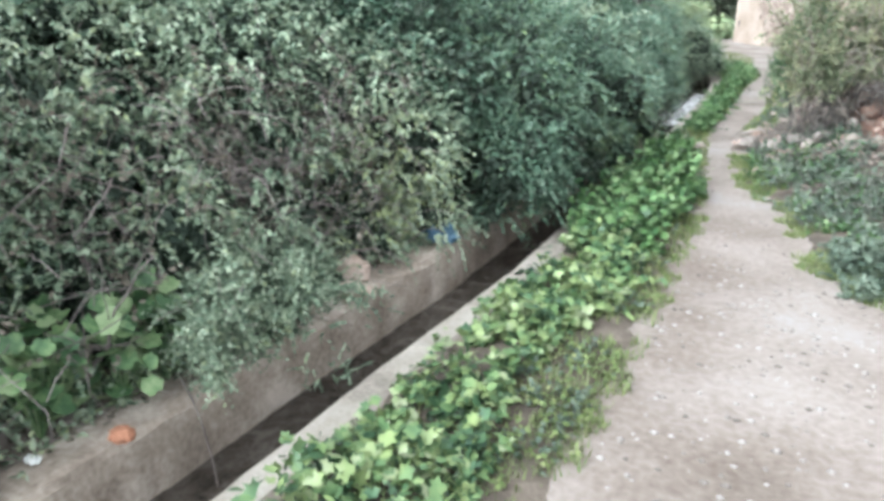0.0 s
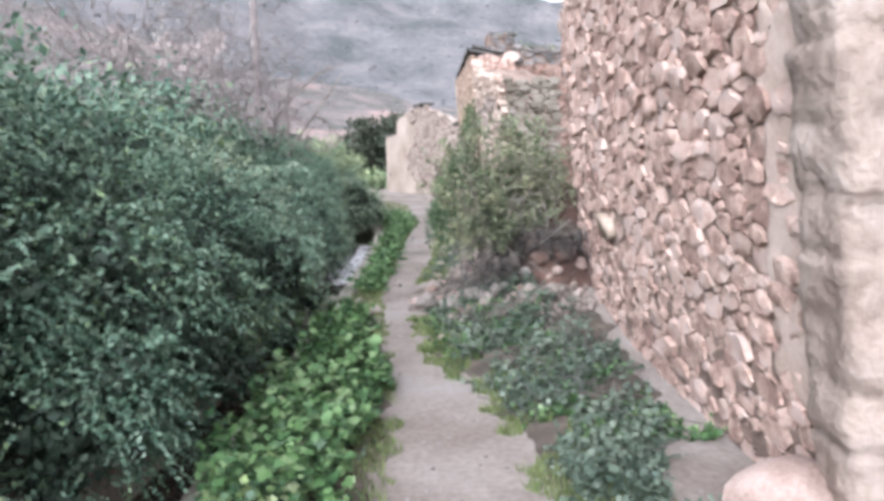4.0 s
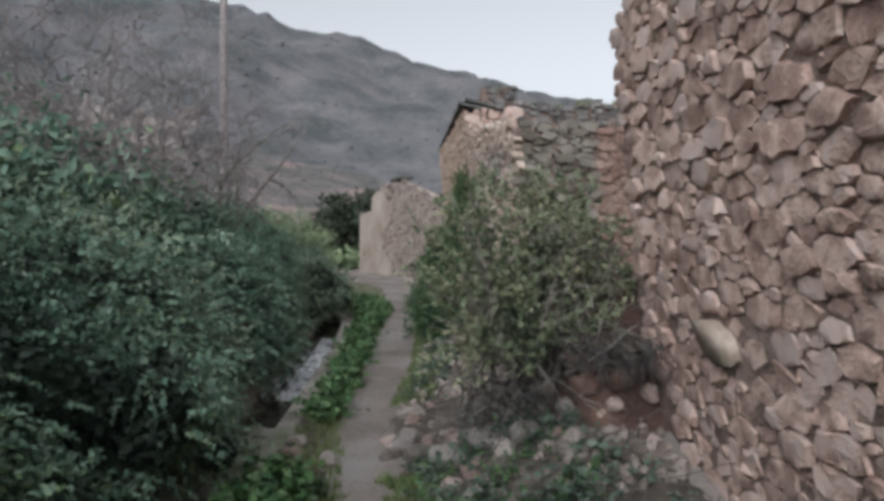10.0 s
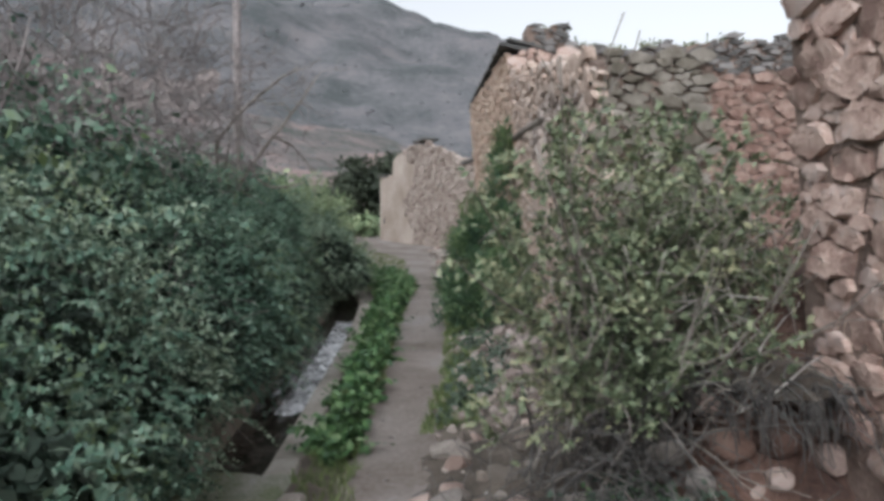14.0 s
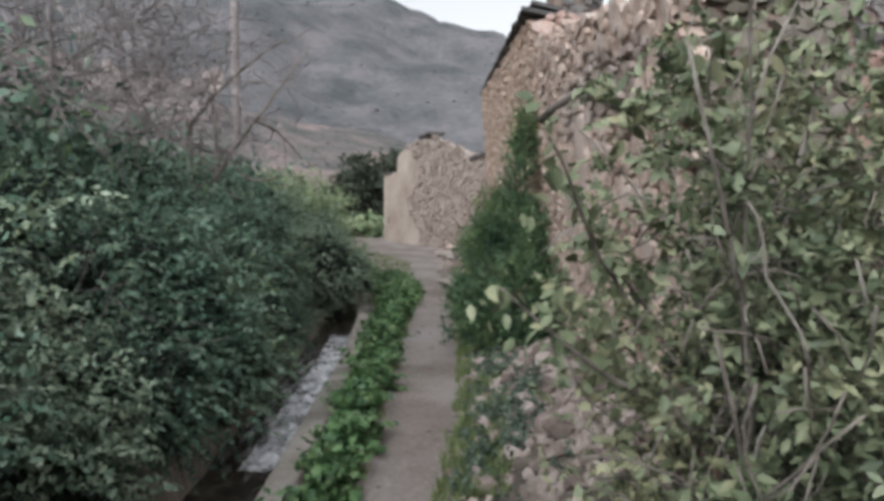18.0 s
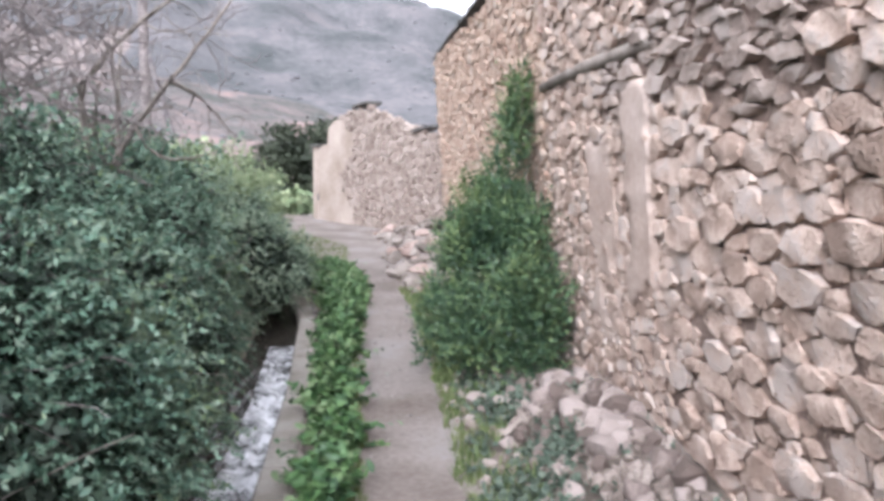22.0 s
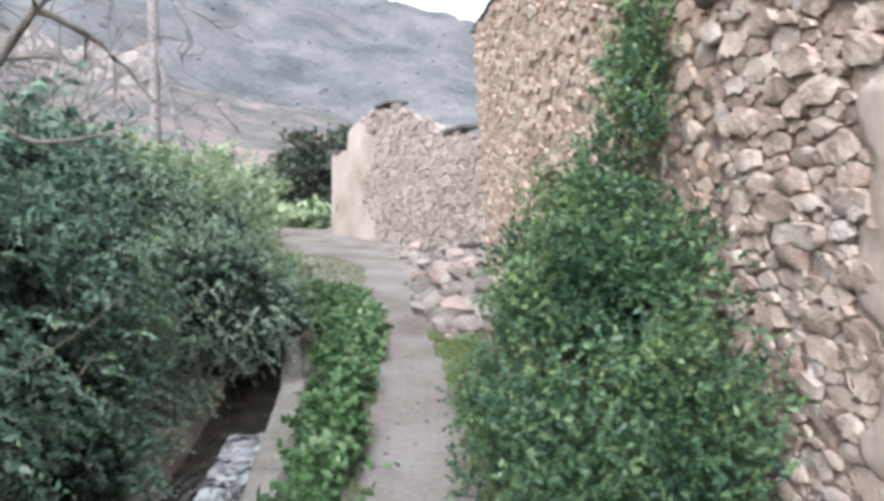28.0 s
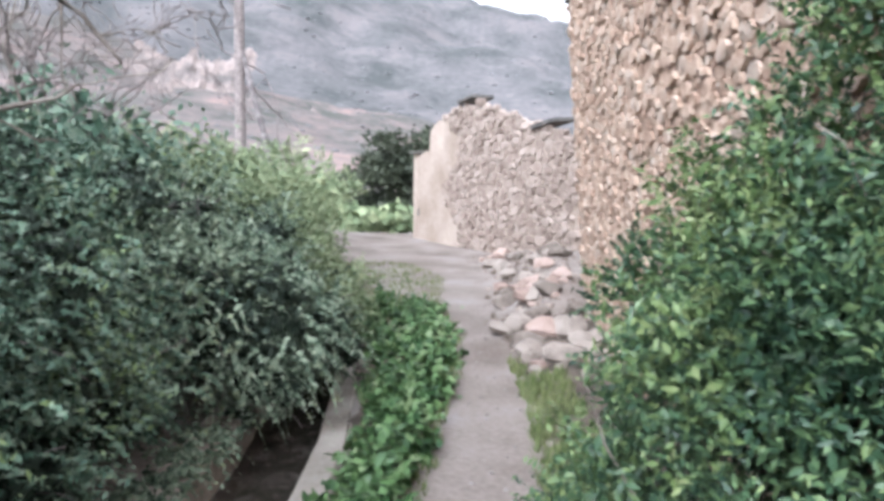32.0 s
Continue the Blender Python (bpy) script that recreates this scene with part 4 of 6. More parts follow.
# ---- hedge ----
def build_hedge():
    rng = np.random.default_rng(5)
    twigs = np.random.default_rng(6)
    y = -2.4
    while y < 21.5:
        step = 1.6
        ym = y + step / 2
        dry = ym < 3.6
        set_back = 0.14 if dry else 0.22 if 14.5 < ym < 16 else -0.5 * float(smooth((ym - 16.0) / 2.0))
        low = float(np.interp(ym, (0, 6, 9, 14, 16, 18, 20, 22), (1.1, 1.08, 0.98, 1.0, 0.93, 0.84, 0.74, 0.60)))
        base_x = float(kerb(ym)) - 1.7 - set_back
        bush = empty("bramble_bush", base_x, ym, float(ground_z(base_x, ym)), "dense dusty green bramble thicket beside the water channel", "bush", "hedge of brambles")
        loc = np.array(bush.location)
        lots, big_p, big_n, dark_p, dark_n = [], [], [], [], []
        rows = [(-1.20 if dry else -1.42, 0.26, 0.30, 1100), (-1.06 if dry else -1.12, 0.70, 0.38, 2100), (-1.50 if dry else -1.32, 1.08, 0.44, 2500), (-2.05 if dry else -1.90, 1.42, 0.50, 2500), (-2.85, 1.70, 0.75, 1600), (-4.2, 1.85, 1.0, 500)]
        if 3.6 < ym < 8.8:
            rows += [(-0.46, 0.62, 0.24, 1000), (-0.62, 0.74, 0.30, 1400), (-0.80, 0.95, 0.36, 1400)] + [(-0.36, 0.40, 0.25, 1000), (-0.60, 0.42, 0.26, 900)]
        elif 9 < ym < 14.0 or ym > 16:
            rows += [(-0.72, 0.52, 0.24, 900), (-0.90, 0.36, 0.30, 1200), (-0.84, 0.62, 0.28, 1000)]
        if 2.2 < ym < 3.7:
            rows += [(-0.98, 0.42, 0.24, 900), (-0.90, 0.62, 0.24, 700), (-0.86, 0.28, 0.18, 700)]
        if 13.6 < ym < 16:
            rows += [(-0.98, 0.34, 0.26, 1000)]
        for j in range(3):
            yy = y + step * (j + 0.5) / 3
            kx = float(kerb(yy)) - set_back
            lumps = [(rng.uniform(-2.2, -1.0), rng.uniform(0.9, 1.5 if 13 < ym < 15.6 else 2.1), rng.uniform(0.3, 0.55), 1100) for _ in range(int(rng.integers(0, 3)))]
            for dx, z, r, count in rows + lumps:
                if dry and z < 0.8:
                    dx, count = dx - 0.10, int(count * 0.9)
                cx = kx + dx + rng.uniform(-0.26, 0.20)
                cz = (z + rng.uniform(-0.28, 0.28)) * low
                rr = r * rng.uniform(0.5, 1.5)
                if dx < -2.5:
                    p, n = blob(rng, cx, yy, cz, rr, rr * 0.95, rr, int(count * 0.9), 0.28)
                    keep = (p[:, 2] > 0.02) & (p[:, 0] > cx - rr * 0.9)
                    big_p.append(p[keep])
                    big_n.append(n[keep])
                else:
                    many = int(count * (1.3 if ym < 17 else 1.1) * (1.15 if dry else 1.0) * (rr / r) ** 2 / 9)
                    p, n = blob(rng, cx, yy + rng.uniform(-0.1, 0.1), cz, rr * 0.86, rr * 0.82, rr * 0.86, many, 0.26)
                    hollow = wob(p[:, 1] * 2.0 + p[:, 2] * 1.1, p[:, 0] * 1.6 + p[:, 2] * 2.0, 1.0, 3)
                    keep = (p[:, 2] > 0.04) & (p[:, 0] > cx - rr * 0.8) & (hollow > (-0.05 if 3.6 < ym < 6.4 else -0.22)) & ((p[:, 2] > 0.16) | (not 3.6 < ym < 6.4))
                    p, n = p[keep], n[keep]
                    lots.append(sprays(rng, p, n * 0.9 + [0.1, 0, 0.45] + rng.normal(0, 0.45, n.shape), 0.20, 11, 0.55))
                # dark-coloured leaves that deepen the shade in the hollows
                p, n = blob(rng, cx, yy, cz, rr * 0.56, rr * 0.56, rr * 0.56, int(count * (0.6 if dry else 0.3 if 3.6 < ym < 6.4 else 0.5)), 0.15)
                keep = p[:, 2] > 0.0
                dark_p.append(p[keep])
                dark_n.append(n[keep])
        # long shoots that arch out of the thicket
        for _ in range(26):
            start = (float(kerb(ym)) - set_back - rng.uniform(0.9, 2.6), y + rng.uniform(0, step), rng.uniform(0.6, 1.6) * low)
            shoot = limb(rng, start, (rng.normal(0.35, 0.4), rng.normal(0, 0.5), 0.9), rng.uniform(0.4, 0.9), 0.006, 8, 0.22, -0.16)
            q = np.array([tuple(p) for p, _ in shoot for _ in range(3)])
            lots.append(sprays(rng, q, rng.normal(0, 1, q.shape) + [0.2, 0, 0.3], 0.09, 5, 0.5))
        clear = lambda c: (c[:, 2] > -0.12) & (c[:, 0] < kerb(c[:, 1]) + 0.10 + 0.25 * smooth((c[:, 1] - 15.5) / 2))
        sprig_mesh("foliage", lots, 0.0215, LEAF_PALE if ym > 17.6 else LEAF_DUSTY if dry or ym > 16 or 8.4 < ym < 9.8 else LEAF_HEDGE_SHADED if ym < 6.8 else LEAF_HEDGE, rng, bush, long=2.2, off=loc, inside=clear)
        leaves("back_foliage", np.concatenate(big_p) - loc, np.concatenate(big_n), 0.06, LEAF_HEDGE, rng, bush, droop=0.4, tilt=1.1, kite=True, long=1.9)
        leaves("inner_foliage", np.concatenate(dark_p) - loc, np.concatenate(dark_n), 0.038 if dry else 0.042, LEAF_INNER_SHADE, rng, bush, tilt=0.7, kite=True)
        for _ in range(24 if dry else 10):
            a = Vector((base_x + twigs.uniform(-0.5, 0.8), y + twigs.uniform(0, step), twigs.uniform(0.1, 0.5)))
            q = limb(twigs, a, (twigs.normal(0.15, 0.4), twigs.normal(0, 0.6), 1.0), twigs.uniform(0.7, 1.4) * low, twigs.uniform(0.005, 0.011), 7, 0.28, -0.12)
            verts, faces = tube([[(p - Vector(loc), r) for p, r in q]], 4)
            mesh_of("cane", verts, faces, BARK_DULL if dry else BARK, True, bush)
        n = 420 if dry else 260 if 8.5 < ym < 14 else 90
        starts = np.stack([float(kerb(ym)) - set_back - twigs.uniform(0.75 if dry else 1.0, 2.4, n), y + twigs.uniform(0, step, n), twigs.uniform(0.1, 1.3, n) * low], 1)
        thin_twigs("dry_twig_tangle", twigs, [Vector(v) for v in starts], twigs.normal(0, 0.8, (n, 3)) + [0.35, 0, 0.6], 0.42, 0.003, BARK_DULL, bush, "dry bare twigs", loc)
        if dry:
            q = starts + twigs.normal(0, 0.12, starts.shape)
            sprig_mesh("withered_foliage", [sprays(twigs, q, twigs.normal(0, 1, q.shape) + [0.3, 0, 0.2], 0.22, 7, 0.5)], 0.024, LEAF_DRY, twigs, bush, "withered brown leaves", 1.8, loc, lambda c: c[:, 2] > 0.1)
        y += step


def build_shrub(name, seed, stems, base, size, mat, label, bark, inside, per=5, extra=(), reach=0.12, depth=2, category="shrub", long=2.3, clear=None, woody=None):
    """A shrub whose leaves grow along its branches; inside(p) keeps it clear of path and wall."""
    rng = np.random.default_rng(seed)
    stem_ok = woody or inside
    ob = empty(name, *base, label, category)
    loc = np.array(base)
    lots = []
    for a, way, length, radius in stems:
        paths = branching(rng, Vector(a), way, length, radius, depth, 3, 0.16, 0.02, 0.5)
        good = [q for q in paths if sum(stem_ok(np.array([tuple(p) for p, _ in q]))) > len(q) * 0.8]
        if not good or good[0] is not paths[0]:
            continue
        paths, nodes = [], set()
        for q in good:
            if not paths or tuple(q[0][0]) in nodes:
                paths.append(q)
                nodes.update(tuple(p) for p, _ in q)
        verts, faces = tube([[(p - Vector(base), r) for p, r in q] for q in paths], 5)
        mesh_of("branch", verts, faces, bark, True, ob)
        for k, q in enumerate(paths):
            way_on = [tuple(q[i][0].lerp(q[i + 1][0], f)) for i in range(1 if k else 3, len(q) - 1) for f in np.linspace(0, 1, per)]
            if way_on:
                c = np.array(way_on)
                c = c[inside(c)]
                lots.append(sprays(rng, c, rng.normal(0, 0.8, c.shape) + [0, 0, 0.6], reach, 6, 0.35))
    for cx, cy, cz, r, count in extra:
        p, n = blob(rng, cx, cy, cz, r * 0.8, r * 0.8, r * 0.8, max(4, count // 9), 0.35)
        keep = inside(p)
        p, n = p[keep], n[keep]
        lots.append(sprays(rng, p, n * 0.6 + [0, 0, 0.7] + rng.normal(0, 0.35, n.shape), reach, 9, 0.25))
    sprig_mesh("foliage", lots, size, mat, rng, ob, long=long, off=loc, inside=clear or inside)
    return ob


def build_shrubs():
    rng = np.random.default_rng(8)
    def in_a(p):
        skirt = 0.60 + 0.36 * smooth((p[:, 0] - 1.45) / 0.6) + 0.07 * wob(p[:, 0] * 5, p[:, 1] * 5, 1.3, 2)
        return (p[:, 2] > np.minimum(skirt, 0.9)) & (p[:, 0] > 0.98) & (p[:, 1] < 8.95 + (p[:, 0] - 1.0) * 0.5) & (p[:, 1] > 8.2) & (p[:, 2] < 2.2) & (p[:, 0] < np.where(p[:, 1] < 8.8, 2.5, 2.8)) & (p[:, 0] > 1.24 + 0.8 * (p[:, 1] - 9.0))
    stems = []
    for _ in range(26):
        x, y = 1.75 + rng.uniform(-0.35, 0.5), 9.0 + rng.uniform(-0.35, 0.3)
        stems.append(((x, y, 0.3), (rng.normal(-0.25, 0.45), rng.normal(-0.1, 0.35), 1.0), rng.uniform(1.1, 1.9), 0.014))
    extra = [(1.2 + rng.uniform(0, 1.2), 8.72 + rng.uniform(-0.25, 0.4), rng.uniform(0.5, 1.6), 0.24, 180) for _ in range(42)]
    extra += [(1.75 + rng.uniform(0, 0.6), 8.75 + rng.uniform(-0.2, 0.4), rng.uniform(1.5, 2.1), 0.2, 80) for _ in range(14)]
    extra += [(2.2 + rng.uniform(0, 0.5), 8.85 + rng.uniform(-0.1, 0.5), rng.uniform(0.95, 1.75), 0.2, 130) for _ in range(18)]
    build_shrub("leafy_shrub", 9, stems, (1.8, 9.0, 0.3), 0.0225, LEAF_BUSH, "straggling grey-green leafy shrub growing from the rubble", BARK, in_a, 6, extra, long=2.1, woody=lambda p: (p[:, 0] > np.maximum(0.95, 1.3 + 0.8 * (p[:, 1] - 9.0))) & (p[:, 0] < 2.5) & (p[:, 2] < 2.3) & (p[:, 1] > 8.0))
    # bare arching branches at the shrub's foot
    shrub = bpy.data.objects["leafy_shrub"]
    for _ in range(44):
        a = Vector((1.85 + rng.uniform(-0.3, 0.6), 8.85 + rng.uniform(-0.3, 0.35), 0.28))
        way = (rng.normal(0.0, 0.9), rng.normal(-0.4, 0.5), rng.uniform(0.35, 0.9))
        q = [w for w in branching(rng, a, way, rng.uniform(0.7, 1.3), rng.uniform(0.010, 0.020), 1, 3, 0.22, -0.10, 0.5)]
        q = [w for w in q if all(max(1.05, 1.3 + 0.8 * (p.y - 9.0)) < p.x < 2.65 and (0.85 if p.x > 1.9 else 0.2) < p.z < 1.5 and p.y > 7.9 for p, _ in w)]
        q = [w for w in q if w is q[0] or tuple(w[0][0]) in [tuple(p) for p, _ in q[0]]]
        if q:
            verts, faces = tube([[(p - shrub.location, r) for p, r in w] for w in q], 5)
            mesh_of("branch", verts, faces, BARK_DARK, True, shrub, "bare grey arching branch")
    for k in range(13):
        a = Vector((1.55 + rng.uniform(-0.25, 0.35), 8.75 + rng.uniform(-0.2, 0.2), 0.32))
        w = limb(rng, a, (rng.uniform(0.35, 0.9), rng.normal(-0.25, 0.2), rng.uniform(0.9, 1.3)), rng.uniform(1.0, 1.5), rng.uniform(0.007, 0.014), 14, 0.17, -0.12)
        w = [(p, r) for p, r in w if p.x < 2.56 and p.z > 0.82 or p.x < 1.85]
        if len(w) > 3:
            verts, faces = tube([[(p - shrub.location, r) for p, r in w]], 5)
            mesh_of("branch", verts, faces, BARK_DARK if k % 3 else BARK, True, shrub, "bare grey arching branch")
    n = 90
    starts = [Vector((1.65 + rng.uniform(0, 0.85), 8.5 + rng.uniform(-0.15, 0.35), rng.uniform(0.78, 1.0))) for _ in range(n)]
    thin_twigs("dead_twig_roof", rng, starts, rng.normal(0, 0.5, (n, 3)) * [1, 1, 0.4] + [0.4, -0.2, 0.1], 0.4, 0.0032, BARK_DARK, shrub, "dead grey twigs over the hollow", shrub.location)
    lots = []
    for a, way, long in (((1.32, 8.58, 1.3), (-0.62, -0.58, 0.6), 0.78), ((1.28, 8.5, 1.2), (-0.6, -0.45, 0.3), 0.5), ((1.75, 8.75, 1.75), (0.1, -0.2, 1.0), 0.45), ((1.5, 8.6, 1.6), (-0.2, -0.4, 0.8), 0.5)):
        w = limb(rng, a, way, long, 0.009, 8, 0.08, 0.0)
        verts, faces = tube([[(p - shrub.location, r) for p, r in w]], 5)
        mesh_of("branch", verts, faces, BARK, True, shrub)
        q = np.array([tuple(p) for p, _ in w[1:] for _ in range(3)])
        lots.append(sprays(rng, q, rng.normal(0, 0.8, q.shape) + [0, 0, 0.2], 0.10, 3, 0.3))
    sprig_mesh("shoot_foliage", lots, 0.027, LEAF_BUSH, rng, shrub, "broad dark leaves on long shoots", 1.7, shrub.location, kite=False)
    bare = np.random.default_rng(67)
    for _ in range(12):
        a = Vector((bare.uniform(1.5, 2.25), bare.uniform(8.35, 8.7), bare.uniform(0.75, 1.2)))
        w = limb(bare, a, (bare.normal(0.2, 0.5), bare.normal(-0.1, 0.15), bare.uniform(0.4, 1.0)), bare.uniform(0.5, 0.9), bare.uniform(0.006, 0.011), 10, 0.2, -0.1)
        w = [(p, r) for p, r in w if 1.2 < p.x < 2.5]
        if len(w) > 3:
            verts, faces = tube([[(p - shrub.location, r) for p, r in w]], 5)
            mesh_of("branch", verts, faces, BARK_PALE, True, shrub, "pale bare branch")
    n = 260
    starts = [Vector((bare.uniform(1.3, 2.4), bare.uniform(8.3, 8.8), bare.uniform(0.75, 1.75))) for _ in range(n)]
    thin_twigs("bare_twig_tangle", bare, starts, bare.normal(0, 0.7, (n, 3)) + [0, 0, 0.6], 0.28, 0.0032, BARK, shrub, "fine bare twigs among the leaves", shrub.location)
    n = 420
    starts = [Vector((1.75 + rng.normal(0.1, 0.35), 8.8 + rng.uniform(-0.5, 0.3), rng.uniform(0.25, 0.75))) for _ in range(n)]
    starts = [v for v in starts if 1.2 < v.x < 1.95]
    thin_twigs("bare_twig_tangle", rng, starts, rng.normal(0, 0.9, (len(starts), 3)) + [0.1, -0.2, 0.3], 0.5, 0.0035, BARK_DARK, shrub, "tangle of bare grey twigs", shrub.location)
    def in_b(p):
        ragged_rim = 0.16 * wob(p[:, 1] * 4, p[:, 2] * 3 + p[:, 0] * 3, 1.3, 5)
        dome = 1.80 + ragged_rim - 0.9 * np.clip(1.75 - p[:, 0], 0, 1) ** 2 - 0.25 * (p[:, 1] - 14.6) ** 2
        spire = (np.abs(p[:, 1] - 14.52) < 0.50 + ragged_rim - 0.52 * (p[:, 2] - 1.6) + 0.2 * np.clip(p[:, 2] - 2.1, 0, 1)) & (p[:, 0] > 1.42 + 0.35 * (p[:, 2] - 1.6))
        return (p[:, 0] > 0.90) & (p[:, 0] < 2.02) & (p[:, 1] > 13.2) & (p[:, 1] < 16.2) & (p[:, 2] > 0.08) & ((p[:, 2] < dome) | spire)
    extra = []
    for _ in range(58):
        f = rng.random() ** 0.9
        wide = 0.52 * (1 - 0.55 * f ** 3)
        extra.append((1.60 + 0.14 * f + rng.uniform(-wide, wide * 0.8), 14.66 + rng.uniform(-1.1, 0.9) * (1 - 0.62 * f ** 2.4), 0.16 + 1.45 * f, 0.24 * rng.uniform(0.7, 1.15) * (1 - 0.25 * f), 900))
    extra += [(1.72 + rng.uniform(-0.12, 0.1), 13.62 + rng.uniform(-0.18, 0.25), rng.uniform(0.2, 1.0), 0.22, 520) for _ in range(15)]
    for k in range(30):
        f = rng.random()
        extra.append((1.82 - 0.15 * (1 - f) + rng.uniform(-0.05, 0.05), 14.52 + rng.uniform(-0.4, 0.4) * (1.05 - 0.95 * f), 1.55 + 1.1 * f, 0.13, 170))
    stems = [((1.65 + rng.uniform(-0.2, 0.2), 14.8 + rng.uniform(-0.4, 0.4), 0.05), (rng.normal(-0.1, 0.25), rng.normal(0, 0.3), 1.0), rng.uniform(1.2, 1.9), 0.012) for _ in range(16)]
    build_shrub("climbing_shrub", 10, stems, (1.65, 14.8, 0.05), 0.0185, LEAF_IVY, "dense green evergreen shrub climbing the house wall", BARK, in_b, 5, extra, reach=0.17, clear=lambda p: (p[:, 0] > 0.88) & (p[:, 0] < 2.04) & (p[:, 2] > 0.06))
    shrub = bpy.data.objects["climbing_shrub"]
    lots = []
    for _ in range(70):
        f = rng.random()
        a = (1.58 + rng.uniform(-0.5, 0.3) * (1 - 0.6 * f), 14.7 + rng.uniform(-0.95, 0.9) * (1 - 0.55 * f), 0.3 + 1.3 * f)
        shoot = limb(rng, a, (rng.normal(-0.2, 0.3), rng.normal(-0.05, 0.35), 1.0), rng.uniform(0.25, 0.5), 0.005, 8, 0.18, -0.03)
        q = np.array([tuple(p) for p, _ in shoot for _ in range(2)])
        lots.append(sprays(rng, q, rng.normal(0, 0.8, q.shape) + [0, 0, 0.6], 0.09, 5, 0.3))
    for _ in range(26):
        f = rng.random()
        p, n = blob(rng, 1.80, 14.52 + rng.uniform(-0.4, 0.4) * (1.05 - 0.9 * f), 1.45 + 1.2 * f, 0.10, 0.12, 0.14, 12, 0.5)
        lots.append(sprays(rng, p, rng.normal(0, 0.4, p.shape) + [-0.1, 0, 0.8], 0.16, 8, 0.2))
    sprig_mesh("young_foliage", lots, 0.018, LEAF_YOUNG, rng, shrub, "yellow-green young leaves", 2.3, shrub.location, lambda p: (p[:, 0] > 0.88) & (p[:, 0] < 2.02) & (p[:, 2] > 0.06))
    n = 26
    starts = [Vector((1.84 + rng.uniform(-0.06, 0.1), 14.5 + rng.uniform(-0.3, 0.3), rng.uniform(1.2, 2.3))) for _ in range(n)]
    thin_twigs("vine_tangle", rng, starts, rng.normal(0, 0.12, (n, 3)) + [0, -0.05, 0.9], 0.4, 0.0024, BARK, shrub, "thin bare vine stems", shrub.location, 0.0)
    # a weedy spray at the wall's foot beside the shrub
    lots = []
    for _ in range(40):
        q = np.array([[1.72 + rng.uniform(-0.12, 0.12), 13.55 + rng.normal(0, 0.18), rng.uniform(0.9, 1.5)] for _ in range(4)])
        lots.append(sprays(rng, q, rng.normal(0, 0.7, q.shape) + [-0.3, -0.2, 0.8], 0.12, 6, 0.3))
    sprig_mesh("lower_foliage", lots, 0.02, LEAF_IVY, rng, shrub, "thin lower sprays", 2.0, shrub.location)
    # pale feathery shrubs beyond the end of the hedge
    for k, (x, y, h) in enumerate(((-2.3, 22.4, 1.55), (-2.9, 24.6, 2.0), (-3.8, 27.2, 2.1), (-3.6, 21.4, 2.1), (-5.0, 24.0, 2.5), (-3.6, 31.0, 1.7), (-5.2, 29.5, 2.2), (-1.75, 20.6, 1.1), (-1.55, 19.2, 1.0), (-2.6, 20.2, 1.7))):
        extra = [(x + rng.normal(0, 0.5), y + rng.normal(0, 0.55), 0.2 + h * rng.uniform(0.1, 0.85), 0.42, 420) for _ in range(12)]
        stems = [((x + rng.uniform(-0.3, 0.3), y + rng.uniform(-0.3, 0.3), 0.2), (rng.normal(0, 0.4), rng.normal(0, 0.4), 1.0), h * 0.8, 0.02) for _ in range(4)]
        build_shrub("feathery_shrub", 60 + k, stems, (x, y, float(ground_z(x, y))), 0.034, LEAF_PALE, "pale grey-green feathery shrub beyond the hedge", BARK, lambda p: p[:, 2] > 0.1, 4, extra, long=3.0, reach=0.3)


